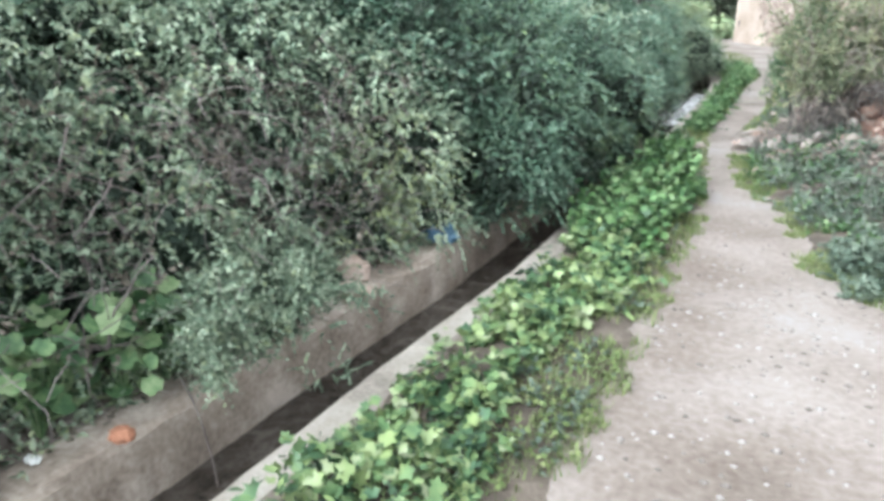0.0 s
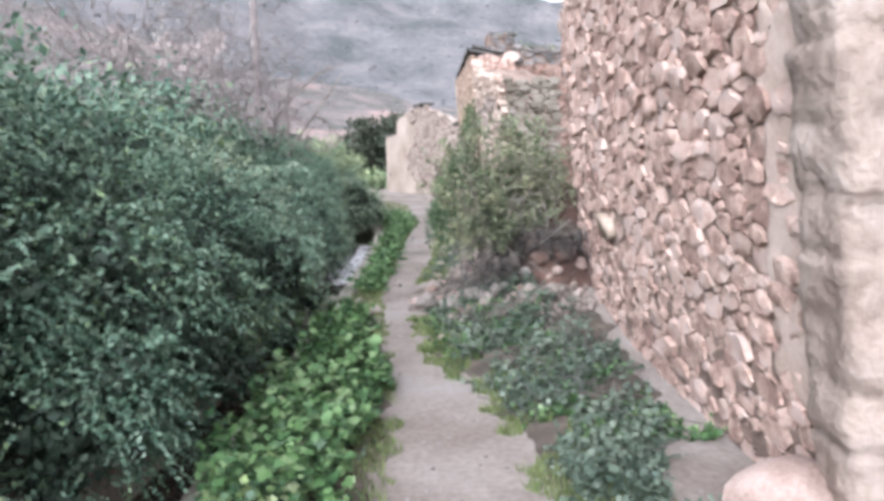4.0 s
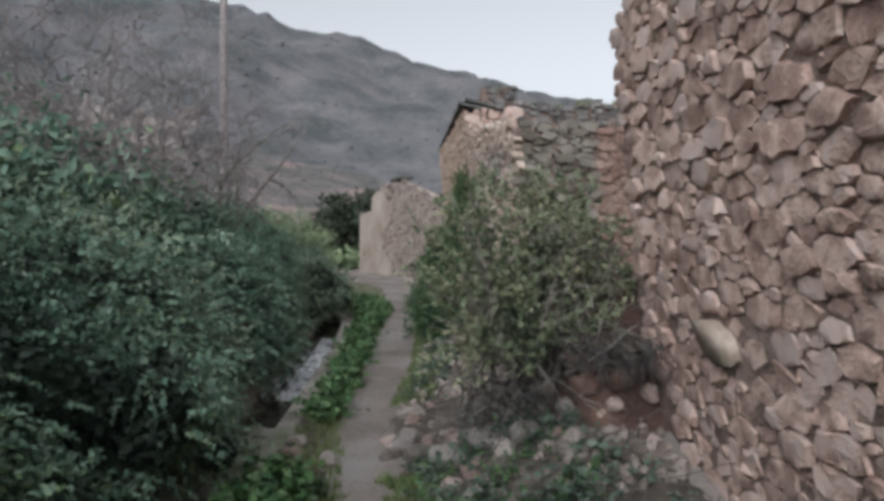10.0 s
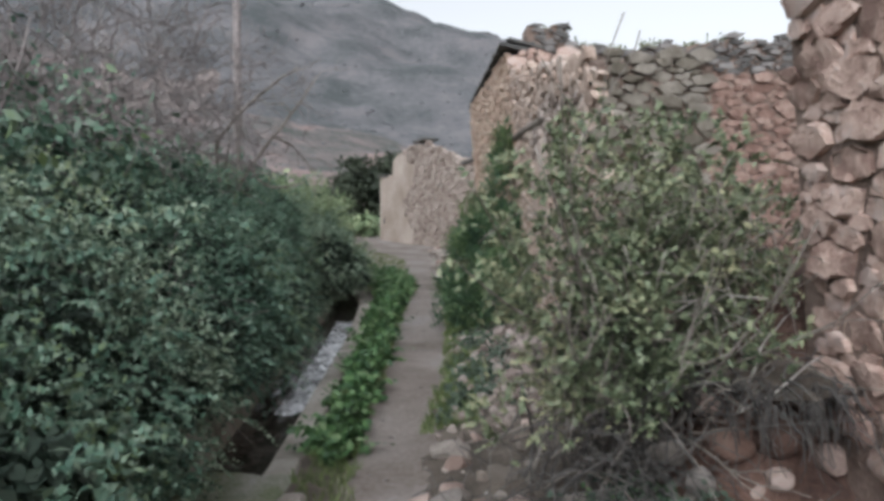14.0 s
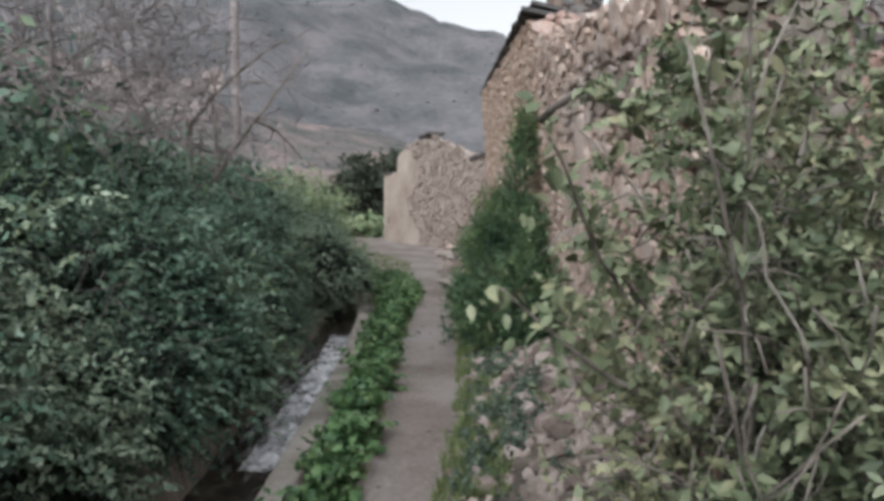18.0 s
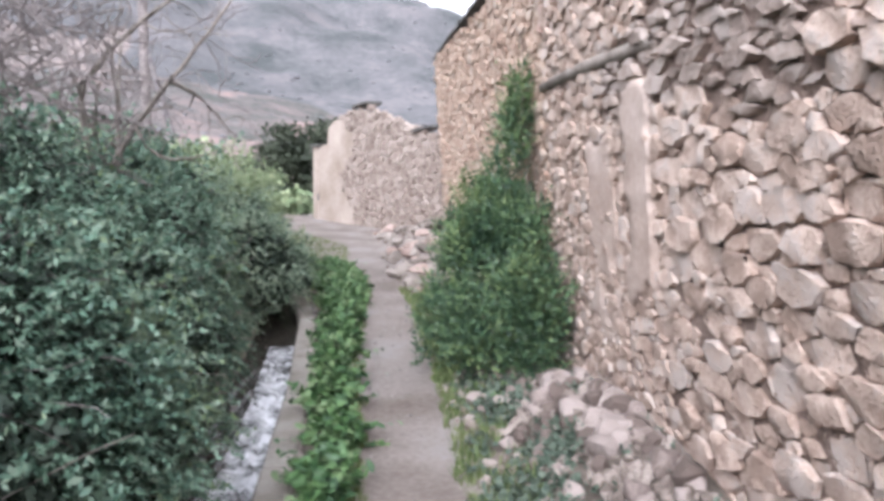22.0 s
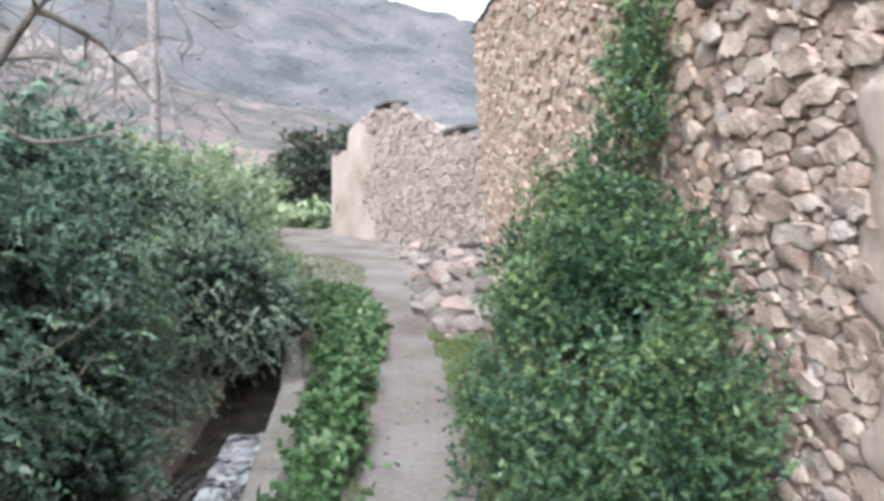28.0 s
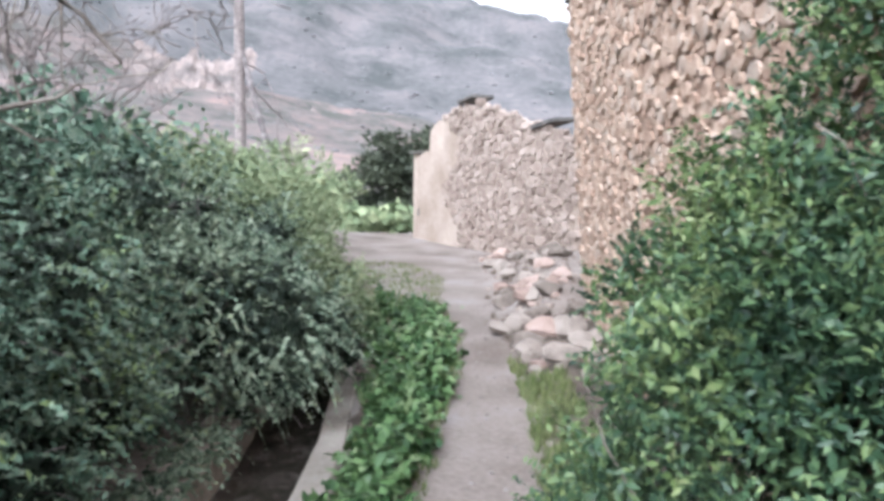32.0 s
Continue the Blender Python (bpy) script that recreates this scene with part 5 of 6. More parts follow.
def build_bare_trees():
    """Leafless trees that stand in and behind the hedge."""
    def bare(seed, base, lean, height, radius, forks, label, mat, depth=2):
        rng = np.random.default_rng(seed)
        t = empty("bare_tree", *base, label, "tree", "leafless trees")
        main = limb(rng, (0, 0, 0), lean, height, radius, 8, 0.10, 0.04)
        verts, faces = tube([main], 7)
        mesh_of("trunk", verts, faces, mat, True, t)
        for k in range(forks):
            j = int(rng.integers(3, 8))
            p, r = main[j]
            w = (rng.normal(0.3, 0.8), rng.normal(-0.3, 0.7), rng.uniform(0.1, 0.9))
            wood = branching(rng, p, w, height * rng.uniform(0.35, 0.6), r * 0.7, depth, 3, 0.20, 0.0, 0.6)
            verts, faces = tube([[(a, max(b, 0.0055)) for a, b in q] for q in wood], 3)
            mesh_of("limb", verts, faces, mat, True, t)
    bare(72, (-3.6, 19.5, 0.2), (0.05, 0, 1), 4.2, 0.06, 10, "leafless grey tree behind the brambles", BARK_DULL, 3)
    bare(73, (-5.2, 16.5, 0.2), (-0.05, 0, 1), 4.6, 0.06, 10, "leafless grey tree behind the brambles", BARK_DULL, 3)
    bare(74, (-6.8, 22.0, 0.2), (0.0, 0, 1), 5.0, 0.07, 9, "leafless pale tree behind the brambles", BARK_PALE, 3)
    bare(75, (-4.2, 12.6, 0.2), (0.05, 0, 1), 3.6, 0.05, 10, "leafless grey tree behind the brambles", BARK_DULL, 3)
    bare(79, (-2.7, 13.4, 0.2), (0.05, -0.05, 1), 3.3, 0.05, 11, "leafless grey tree among the brambles", BARK_DULL, 3)
    bare(80, (-3.9, 17.6, 0.2), (0.1, 0, 1), 3.9, 0.05, 11, "leafless grey tree behind the brambles", BARK_DULL, 3)
    bare(81, (-3.4, 10.8, 0.2), (0.1, 0.1, 1), 3.3, 0.045, 9, "leafless grey tree among the brambles", BARK_DULL, 3)
    bare(84, (-4.6, 14.4, 0.2), (0.1, 0, 1), 3.8, 0.045, 11, "leafless grey tree behind the brambles", BARK_DULL, 3)
    bare(85, (-3.3, 14.0, 0.2), (0.05, 0, 1), 3.5, 0.05, 11, "leafless grey tree among the brambles", BARK_DULL, 3)
    bare(78, (-7.5, 15.5, 0.2), (0.0, 0, 1), 4.6, 0.06, 9, "leafless grey tree behind the brambles", BARK_DULL, 3)
    # the grey tree whose limbs hang over the channel
    rng = np.random.default_rng(71)
    t = empty("bare_tree", -2.15, 15.7, 0.2, "leafless grey tree leaning out over the brambles", "tree", "leafless trees")
    main = limb(rng, (0, 0, 0), (0.15, -0.05, 1), 2.9, 0.055, 8, 0.08, 0.03)
    verts, faces = tube([main], 7)
    mesh_of("trunk", verts, faces, BARK, True, t)
    for j, w, long, r in ((6, (0.2, -0.3, 0.9), 1.2, 0.018), (5, (-0.6, -0.6, 0.8), 1.6, 0.02), (4, (-0.2, -1, 0.75), 1.6, 0.022)):
        verts, faces = tube(branching(rng, main[j][0], w, long, r, 2, 3, 0.14, 0.0, 0.45), 5)
        mesh_of("limb", verts, faces, BARK, True, t)


def overhanging_limbs():
    """Long bare limbs that the grey tree holds out over the channel."""
    t = [o for o in bpy.data.objects if o.name.startswith("bare_tree") and "leaning" in o.get("label", "")][0]
    rng = np.random.default_rng(70)
    knots = (
        (0.040, ((-2.05, 15.6, 1.15), (-1.9, 15.3, 1.65), (-1.58, 15.08, 2.18), (-1.25, 15.0, 2.58), (-0.92, 15.08, 3.02), (-0.7, 15.2, 3.4))),
        (0.024, ((-1.25, 15.0, 2.58), (-1.08, 15.2, 2.50), (-0.93, 15.38, 2.34), (-0.80, 15.45, 2.16))),
        (0.021, ((-1.58, 15.08, 2.18), (-1.34, 14.95, 1.92), (-1.06, 14.97, 1.90), (-0.80, 15.1, 2.02))),
        (0.036, ((-2.08, 15.66, 1.5), (-2.1, 15.25, 2.4), (-1.8, 15.1, 2.8), (-1.5, 15.1, 3.1), (-1.15, 15.1, 3.38), (-0.85, 15.1, 3.5))),
        (0.014, ((-1.5, 15.1, 3.1), (-1.32, 15.0, 3.02), (-1.1, 14.9, 3.0))),
    )
    for radius, points in knots:
        pts = [Vector(p) for p in points]
        path = []
        for k in range(len(pts) - 1):
            a, b, c, d = pts[max(k - 1, 0)], pts[k], pts[k + 1], pts[min(k + 2, len(pts) - 1)]
            for f in (0, 0.33, 0.67):
                p = 0.5 * (2 * b + (c - a) * f + (2 * a - 5 * b + 4 * c - d) * f * f + (3 * b - a - 3 * c + d) * f ** 3)
                path.append(p + Vector(rng.normal(0, 0.008, 3)))
        path.append(pts[-1])
        n = len(path)
        paths = [[(p - t.location, radius * (1 - 0.75 * k / (n - 1))) for k, p in enumerate(path)]]
        for k in range(3, n, 2):
            way = (path[k] - path[k - 1]).normalized() + Vector(rng.normal(0, 0.6, 3))
            paths += branching(rng, path[k] - t.location, way, rng.uniform(0.2, 0.42), paths[0][k][1] * 0.55, 1, 2, 0.16, 0.0, 0.5)
        verts, faces = tube(paths, 6)
        mesh_of("limb", verts, faces, BARK, True, t, "long bare limb hanging over the channel")


def ground_cover(name, seed, count, inside, size, mat, label, height=(0.03, 0.2), category="plants", tilt=0.5, long=1.5):
    """Low leaves over a patch of ground; inside(rng, n) gives the places."""
    rng = np.random.default_rng(seed)
    x, y = inside(rng, count)
    clump = 0.62 + 0.55 * wob(x * 3, y * 3, 1.6, seed) + 0.3 * wob(x * 9, y * 8, 1.3, seed + 2)
    keep = clump > rng.uniform(-0.1, 0.55, len(x))
    x, y, clump = x[keep], y[keep], np.clip(clump[keep], 0.2, 1.4)
    c = np.stack([x, y, ground_z(x, y)], 1)
    lot = sprays(rng, c, rng.normal(0, tilt, c.shape) * [1, 1, 0.3] + [0, 0, 1.0], height[1] * clump, 6, 0.25, 0.45)
    keep = lot[0][:, 2] > ground_z(lot[0][:, 0], lot[0][:, 1]) + 0.008
    c, nor, d, s = (v[keep] for v in lot)
    ob = leaves(name, c, nor + [0, 0, 0.5], size, mat, rng, tilt=0.3, long=long, ways=d, scale=s)
    tagged(ob, label, category, kind="stuff")
    return ob


def lobed_cover(name, seed, count, inside, size, mat, label, tall=0.2, lobes=5):
    """Broad lobed leaves in tufts, each leaf cupped and tilted on its own stalk."""
    rng = np.random.default_rng(seed)
    x, y = inside(rng, count)
    lift = 0.55 + 0.6 * wob(x * 3, y * 3, 1.5, seed) + 0.3 * wob(x * 8, y * 9, 1.2, seed + 2)
    keep = lift > rng.uniform(-0.15, 0.5, len(x))
    x, y, lift = x[keep], y[keep], np.clip(lift[keep], 0.1, 1.4)
    n, m = len(x), 12
    c = np.stack([x, y, ground_z(x, y) + 0.02 + tall * lift * rng.uniform(0.1, 1.0, n) ** 0.7], 1)
    nor = rng.normal(0, 0.55, (n, 3)) + [0, 0, 1]
    nor /= np.linalg.norm(nor, axis=1, keepdims=True)
    way = rng.normal(0, 1, (n, 3))
    way -= nor * (way * nor).sum(1, keepdims=True)
    way /= np.linalg.norm(way, axis=1, keepdims=True)
    side = np.cross(nor, way)
    s = size * rng.uniform(0.45, 1.3, n)
    w = 2 * math.pi * (np.arange(m) + 0.5) / m
    r = 0.5 * (1 + 0.30 * np.cos(lobes * w)) * np.where(np.abs(w - math.pi) < 0.3, 0.35, 1.0) * (1 + 0.25 * np.cos(w))
    out = r[None, :, None] * s[:, None, None] * (np.cos(w)[None, :, None] * way[:, None] + np.sin(w)[None, :, None] * side[:, None])
    cup = (rng.uniform(-0.25, 0.3, n)[:, None] * r[None] * s[:, None] - 0.10 * s[:, None] * np.cos(w)[None])[..., None] * nor[:, None]
    rim = c[:, None] + out + cup
    verts = np.concatenate([c[:, None], rim], 1).reshape(-1, 3)
    k = np.arange(m)
    tri = np.stack([0 * k, 1 + k, 1 + (k + 1) % m], 1)
    faces = (np.arange(n)[:, None, None] * (m + 1) + tri[None]).reshape(-1, 3)
    tagged(quick_mesh(name, verts, faces, 3, mat, False), label, "plants", kind="stuff")


def blades(name, seed, count, inside, tall, mat, label):
    rng = np.random.default_rng(seed)
    x, y = inside(rng, count)
    n = len(x)
    z = ground_z(x, y)
    a = rng.uniform(0, 6.28, n)
    h = tall * rng.uniform(0.4, 1.3, n)
    w = 0.004 + 0.03 * h
    dx, dy = np.cos(a), np.sin(a)
    bend = h * rng.uniform(0.1, 0.8, n)
    b = np.stack([x, y, z - 0.005], 1)
    verts = np.stack([b + np.stack([-dy * w, dx * w, 0 * w], 1), b - np.stack([-dy * w, dx * w, 0 * w], 1), b + np.stack([dx * bend, dy * bend, h], 1)], 1).reshape(-1, 3)
    ob = quick_mesh(name, verts, np.arange(3 * n).reshape(-1, 3), 3, mat, False)
    tagged(ob, label, "grass", kind="stuff")


def between(left, right, y0, y1, jag=0.08, gap=0.0):
    """Places between two lines that run along the path, thinned by gap."""
    def inside(rng, n):
        y = rng.uniform(y0, y1, n)
        a, b = left(y), right(y)
        x = a + (b - a) * rng.uniform(0, 1, n) + jag * wob(y * 3, y * 0 + 1.0, 1.3)
        keep = (b > a) & (wob(x * 2.2, y * 2.2, 1.0, 7) > gap - 1)
        return x[keep], y[keep]
    return inside


build_hedge()
build_shrubs()
build_bare_trees()
overhanging_limbs()
lobed_cover("dark_nettle_patch", 55, 6500, between(lambda y: kerb(y) - 0.06, lambda y: path_left(y) - 0.08 + 0.1 * np.sin(y * 2.3), 4.2, 8.2, 0.09, 0.4), 0.062, LEAF_NETTLE, "dark green broad-leaved weeds between hedge and path", 0.34)
lobed_cover("mallow_patch", 41, 5000, between(lambda y: kerb(y) + 0.03 + 0.07 * np.sin(y * 3) ** 2, lambda y: path_left(y) - 0.30 + 0.12 * np.sin(y * 2.3), -1.2, 4.6, 0.09, 0.55), 0.060, LEAF_BRIGHT, "low bright green mallow between channel and path", 0.22)
ground_cover("nettle_patch", 47, 700, between(lambda y: kerb(y) + 0.05, lambda y: path_left(y) - 0.26 + 0.12 * np.sin(y * 2.3), -1.2, 8.4, 0.09, 0.6), 0.045, LEAF_BRIGHT, "nettle shoots among the mallow", (0.03, 0.26), tilt=0.6, long=2.0)
ground_cover("verge_plants", 42, 2300, between(lambda y: kerb(y) + 0.09 + 0.05 * smooth((14 - y) / 2), lambda y: path_left(y) - 0.03 + 0.07 * np.sin(y * 5), 9.85, 22, 0.07, 0.45), 0.056, LEAF_NETTLE, "strip of green plants along the channel wall", (0.02, 0.30), tilt=0.8, long=2.0)
def bank_cover():
    """Weeds and trailing shoots that hide most of the channel's far bank."""
    rng = np.random.default_rng(66)
    n = 1500
    y = rng.uniform(12.6, 19.6, n)
    y = y[wob(y * 1.3, y * 0, 1.0, 4) > -0.35]
    x = kerb(y) - rng.uniform(0.70, 1.05, len(y))
    q = np.stack([x, y, 0.08 + rng.uniform(-0.10, 0.06, len(y)) * (x > kerb(y) - 0.76)], 1)
    ways = rng.normal(0, 0.5, q.shape) + [0.25, 0, 0.7]
    c, nor, d, size = sprays(rng, q, ways, 0.17, 7, 0.7)
    ob = leaves("bank_weeds", c, nor + [0, 0, 0.3], 0.026, LEAF_DUSTY, rng, tilt=0.3, long=2.0, ways=d, scale=size)
    tagged(ob, "grey-green weeds trailing over the channel's far bank", "plants", kind="stuff")


bank_cover()
lobed_cover("verge_mallow", 56, 2600, between(lambda y: kerb(y) + 0.13 + 0.04 * smooth((14 - y) / 2), lambda y: path_left(y) - 0.06 + 0.07 * np.sin(y * 5), 9.85, 20, 0.06, 0.6), 0.052, LEAF_NETTLE, "broad green leaves along the channel wall", 0.2)
def foot_left(y):
    return np.interp(y, (3.9, 5, 6.5, 8.3), (1.8, 1.62, 1.32, 1.0))


def foot_right(y):
    return np.interp(y, (3.9, 5, 6, 7.5, 8.2, 8.8), (2.02, 2.32, 2.55, 2.5, 2.1, 1.8))


ground_cover("wall_foot_plants", 43, 1700, between(foot_left, foot_right, 4.0, 8.7, 0.12, 0.8), 0.034, LEAF_SAGE, "grey-green weeds at the foot of the wall", (0.03, 0.24), tilt=0.7, long=2.0)
ground_cover("rubble_weeds", 47, 950, between(lambda y: path_right(y) + 0.12, lambda y: path_right(y) + 0.62, 10.7, 14.0, 0.12, 0.8), 0.03, LEAF_SAGE, "grey-green weeds growing through the rubble", (0.04, 0.19), tilt=0.7, long=2.0)
lobed_cover("wall_foot_mallow", 58, 3000, between(foot_left, foot_right, 4.2, 8.6, 0.12, 0.7), 0.044, LEAF_SAGE, "dusty broad leaves at the foot of the wall", 0.2)
ground_cover("bank_plants", 48, 1500, between(lambda y: kerb(y) - 1.55, lambda y: kerb(y) - 0.88, -1.5, 3.9, 0.06, 0.5), 0.022, LEAF_DUSTY, "dusty grey-green weeds on the channel bank", (0.02, 0.3), tilt=0.9, long=2.0)
ground_cover("rubble_weeds", 49, 700, between(lambda y: path_right(y) + 0.1, lambda y: 0 * y + 2.0, 10.4, 13.9, 0.1, 0.8), 0.026, LEAF_SAGE, "grey-green weeds among the fallen stones", (0.02, 0.16), tilt=0.7)
ground_cover("blue_green_weeds", 50, 2300, between(lambda y: kerb(y) + 0.05, lambda y: path_left(y) - 0.06, -1.2, 8.4, 0.08, 0.9), 0.026, LEAF_SAGE, "small blue-green weeds between the nettles", (0.02, 0.13), tilt=0.7)
ground_cover("bank_litter", 51, 2600, between(lambda y: kerb(y) - 1.6, lambda y: kerb(y) - 0.74, -1.6, 4.2, 0.05, 0.4), 0.026, LEAF_DRY, "withered leaves and stalks on the channel bank", (0.01, 0.07), "litter", 0.9)
def foot_twigs():
    rng = np.random.default_rng(52)
    n = 300
    y = rng.uniform(5.2, 9.6, n)
    x = path_right(y) + 0.12 + rng.random(n) * (2.3 - path_right(y))
    starts = [Vector((a, b, float(ground_z(a, b)) + 0.01)) for a, b in zip(x, y)]
    ob = thin_twigs("dry_stalks", rng, starts, rng.normal(0, 0.8, (n, 3)) * [1, 1, 0.2] + [0, 0, 0.8], 0.45, 0.004, BARK_DARK, up=-0.10)
    tagged(ob, "dry grey stalks and twigs among the weeds", "twigs", kind="stuff")
foot_twigs()
ground_cover("green_weeds", 53, 2000, between(lambda y: path_right(y) + 0.10, lambda y: path_right(y) + 1.1, 5.0, 8.8, 0.12, 0.6), 0.032, LEAF_NETTLE, "green weeds beside the path", (0.02, 0.16), tilt=0.7)
lobed_cover("edge_herbs", 57, 7000, between(lambda y: path_left(y) - 0.55, lambda y: path_left(y) + 0.02, -1.2, 8.0, 0.12, 0.75), 0.022, GRASS, "tiny yellow-green herbs at the path's edge", 0.045)
blades("edge_grass", 54, 30000, between(lambda y: path_left(y) - 0.50, lambda y: path_left(y) + 0.04, -1.2, 8.2, 0.12, 0.75), 0.032, GRASS, "thin yellowish grass at the path's edge")
blades("path_grass", 44, 13000, between(lambda y: path_right(y) - 0.06, lambda y: path_right(y) + 0.42, 3.9, 8.6, 0.14, 0.6), 0.06, GRASS, "short yellowish grass along the path")
blades("verge_grass", 45, 22000, between(lambda y: kerb(y) + 0.07, lambda y: path_left(y) + 0.06, -1.2, 26, 0.08, 0.4), 0.07, GRASS, "short grass between the low plants")
blades("far_grass", 46, 12000, between(lambda y: path_right(y) - 0.02, lambda y: path_right(y) + 0.4, 10.5, 19, 0.05, 0.6), 0.08, GRASS, "short grass along the house wall")


# ---- distance ----
def build_hills():
    # far slope's grey, low-contrast colours have the haze mixed in
    m = material("hazy_scrub_hillside", [(0.068, 0.074, 0.074), (0.103, 0.104, 0.106), (0.135, 0.130, 0.134), (0.175, 0.161, 0.162)], 0.07, 0.55, 1.0, 0.5, 1.6, stops=(0.32, 0.68))
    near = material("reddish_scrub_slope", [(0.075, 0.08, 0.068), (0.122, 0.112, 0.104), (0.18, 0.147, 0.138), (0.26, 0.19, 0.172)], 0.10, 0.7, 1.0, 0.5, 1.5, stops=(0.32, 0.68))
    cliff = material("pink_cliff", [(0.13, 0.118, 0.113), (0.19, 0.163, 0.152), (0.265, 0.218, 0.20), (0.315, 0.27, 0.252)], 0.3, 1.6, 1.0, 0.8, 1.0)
    def slope(name, az0, az1, r0, r1, height, na, nr, rough, mat, label, power=0.85):
        verts = []
        for i in range(na + 1):
            az = radians(az0 + (az1 - az0) * i / na)
            for j in range(nr + 1):
                f = j / nr
                r = r0 + (r1 - r0) * f
                z = height(math.degrees(az)) * (f ** power) + rough * min(1, f * 1.6) * noise.fractal(Vector((math.sin(az) * r, math.cos(az) * r, 0)) * 0.025, 0.9, 2.1, 5)
                verts.append((r * math.sin(az), r * math.cos(az), z))
        w = nr + 1
        quads = [(i * w + j, (i + 1) * w + j, (i + 1) * w + j + 1, i * w + j + 1) for i in range(na) for j in range(nr)]
        tagged(mesh_of(name, verts, quads, mat), label, "hill", kind="structure")
    ridge = lambda az: 330 * math.tan(radians(max(5.0, min(24.0, 14.4 - 0.245 * az))))
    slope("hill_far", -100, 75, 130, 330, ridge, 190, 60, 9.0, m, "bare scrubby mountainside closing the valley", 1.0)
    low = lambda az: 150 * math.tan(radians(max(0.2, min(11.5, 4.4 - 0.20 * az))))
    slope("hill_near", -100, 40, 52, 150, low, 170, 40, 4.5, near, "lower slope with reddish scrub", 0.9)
    rng = np.random.default_rng(77)
    def hang(name, az0, az1, e0, e1, seed, cut):
        """A ragged band of eroded rock faces that leans into the slope."""
        na, nh = int((az1 - az0) * 9), 26
        verts, faces, keep = [], [], {}
        for i in range(na + 1):
            for j in range(nh + 1):
                az, f = az0 + (az1 - az0) * i / na, j / nh
                big = noise.fractal(Vector((az * 0.45, f * 1.6, seed)), 0.9, 2.0, 5)
                rim = min(1 - abs(2 * i / na - 1), 1 - abs(2 * f - 1)) * 1.5 + 0.75 * big
                keep[i, j] = rim > cut
                flute = noise.fractal(Vector((az * 0.6, f * 3.0, seed + 5)), 0.9, 2.1, 4)
                step = 1.6 * math.floor(f * 5 + big) / 5
                r = 121 + 8 * f + step - 1.5 * flute
                e = radians(e0 + (e1 - e0) * f + 0.35 * big)
                verts.append((r * math.sin(radians(az)), r * math.cos(radians(az)), r * math.tan(e)))
        for i in range(na):
            for j in range(nh):
                a = i * (nh + 1) + j
                if keep[i, j] and keep[i + 1, j] and keep[i, j + 1] and keep[i + 1, j + 1]:
                    faces.append((a, a + nh + 1, a + nh + 2, a + 1))
        ob = mesh_of(name, verts, faces, cliff, True)
        tagged(ob, "pinkish eroded rock faces on the hillside", "cliff", kind="structure")
    hang("cliff_band_1", -31, -14.0, 5.4, 10.2, 2.0, 0.36)
    hang("cliff_band_2", -44, -30, 7.6, 12.0, 9.0, 0.55)
    hang("cliff_band_3", -15.5, -9, 4.8, 6.6, 14.0, 0.6)
    # bushes dotted over both slopes
    ico = bmesh.new()
    bmesh.ops.create_icosphere(ico, subdivisions=1, radius=1)
    iv = np.array([tuple(v.co) for v in ico.verts])
    it = np.array([[v.index for v in f.verts] for f in ico.faces])
    ico.free()
    vs, fs = [], []
    for k in range(4200):
        far = rng.random() < 0.62
        azd = rng.uniform(-62, 42)
        f = rng.random() ** 0.8
        az, r = radians(azd), (130 + 200 * f if far else 52 + 98 * f)
        p = Vector((math.sin(az) * r, math.cos(az) * r, 0))
        z = (ridge(azd) * f if far else low(azd) * f ** 0.9) + (9.0 if far else 4.5) * min(1, f * 1.6) * noise.fractal(p * 0.025, 0.9, 2.1, 5)
        s = rng.uniform(0.2, 0.7) * (1.0 if far else 0.55)
        c = iv * np.array([s * 1.4, s * 1.4, s * 0.42]) * rng.uniform(0.6, 1.3, (len(iv), 1)) + np.array([p.x, p.y, z])
        fs.append(it + len(vs) * len(iv))
        vs.append(c)
    ob = quick_mesh("hill_bushes", np.concatenate(vs), np.concatenate(fs), 3, HILL_BUSH_HAZY, False)
    tagged(ob, "scrub dotted over the hillsides, greyed by painted haze", "scrub", kind="stuff")
    # scrub that stands between the hedge and the slopes
    pts, nors = [], []
    for _ in range(260):
        az, r = radians(rng.uniform(-50, 1)), rng.uniform(34, 70)
        x, y = math.sin(az) * r, math.cos(az) * r
        h = rng.uniform(0.7, 1.9) * (1 if x < -5 else 0.4)
        p, n = blob(rng, x, y, h * 0.7 + 0.012 * max(0, y - 42), h, h, h * 0.9, 120, 0.3)
        pts.append(p)
        nors.append(n)
    ob = leaves("valley_scrub", np.concatenate(pts), np.concatenate(nors), 0.3, LEAF_PALE, rng, kite=True)
    tagged(ob, "grey-green scrub on the valley floor", "scrub", kind="stuff")


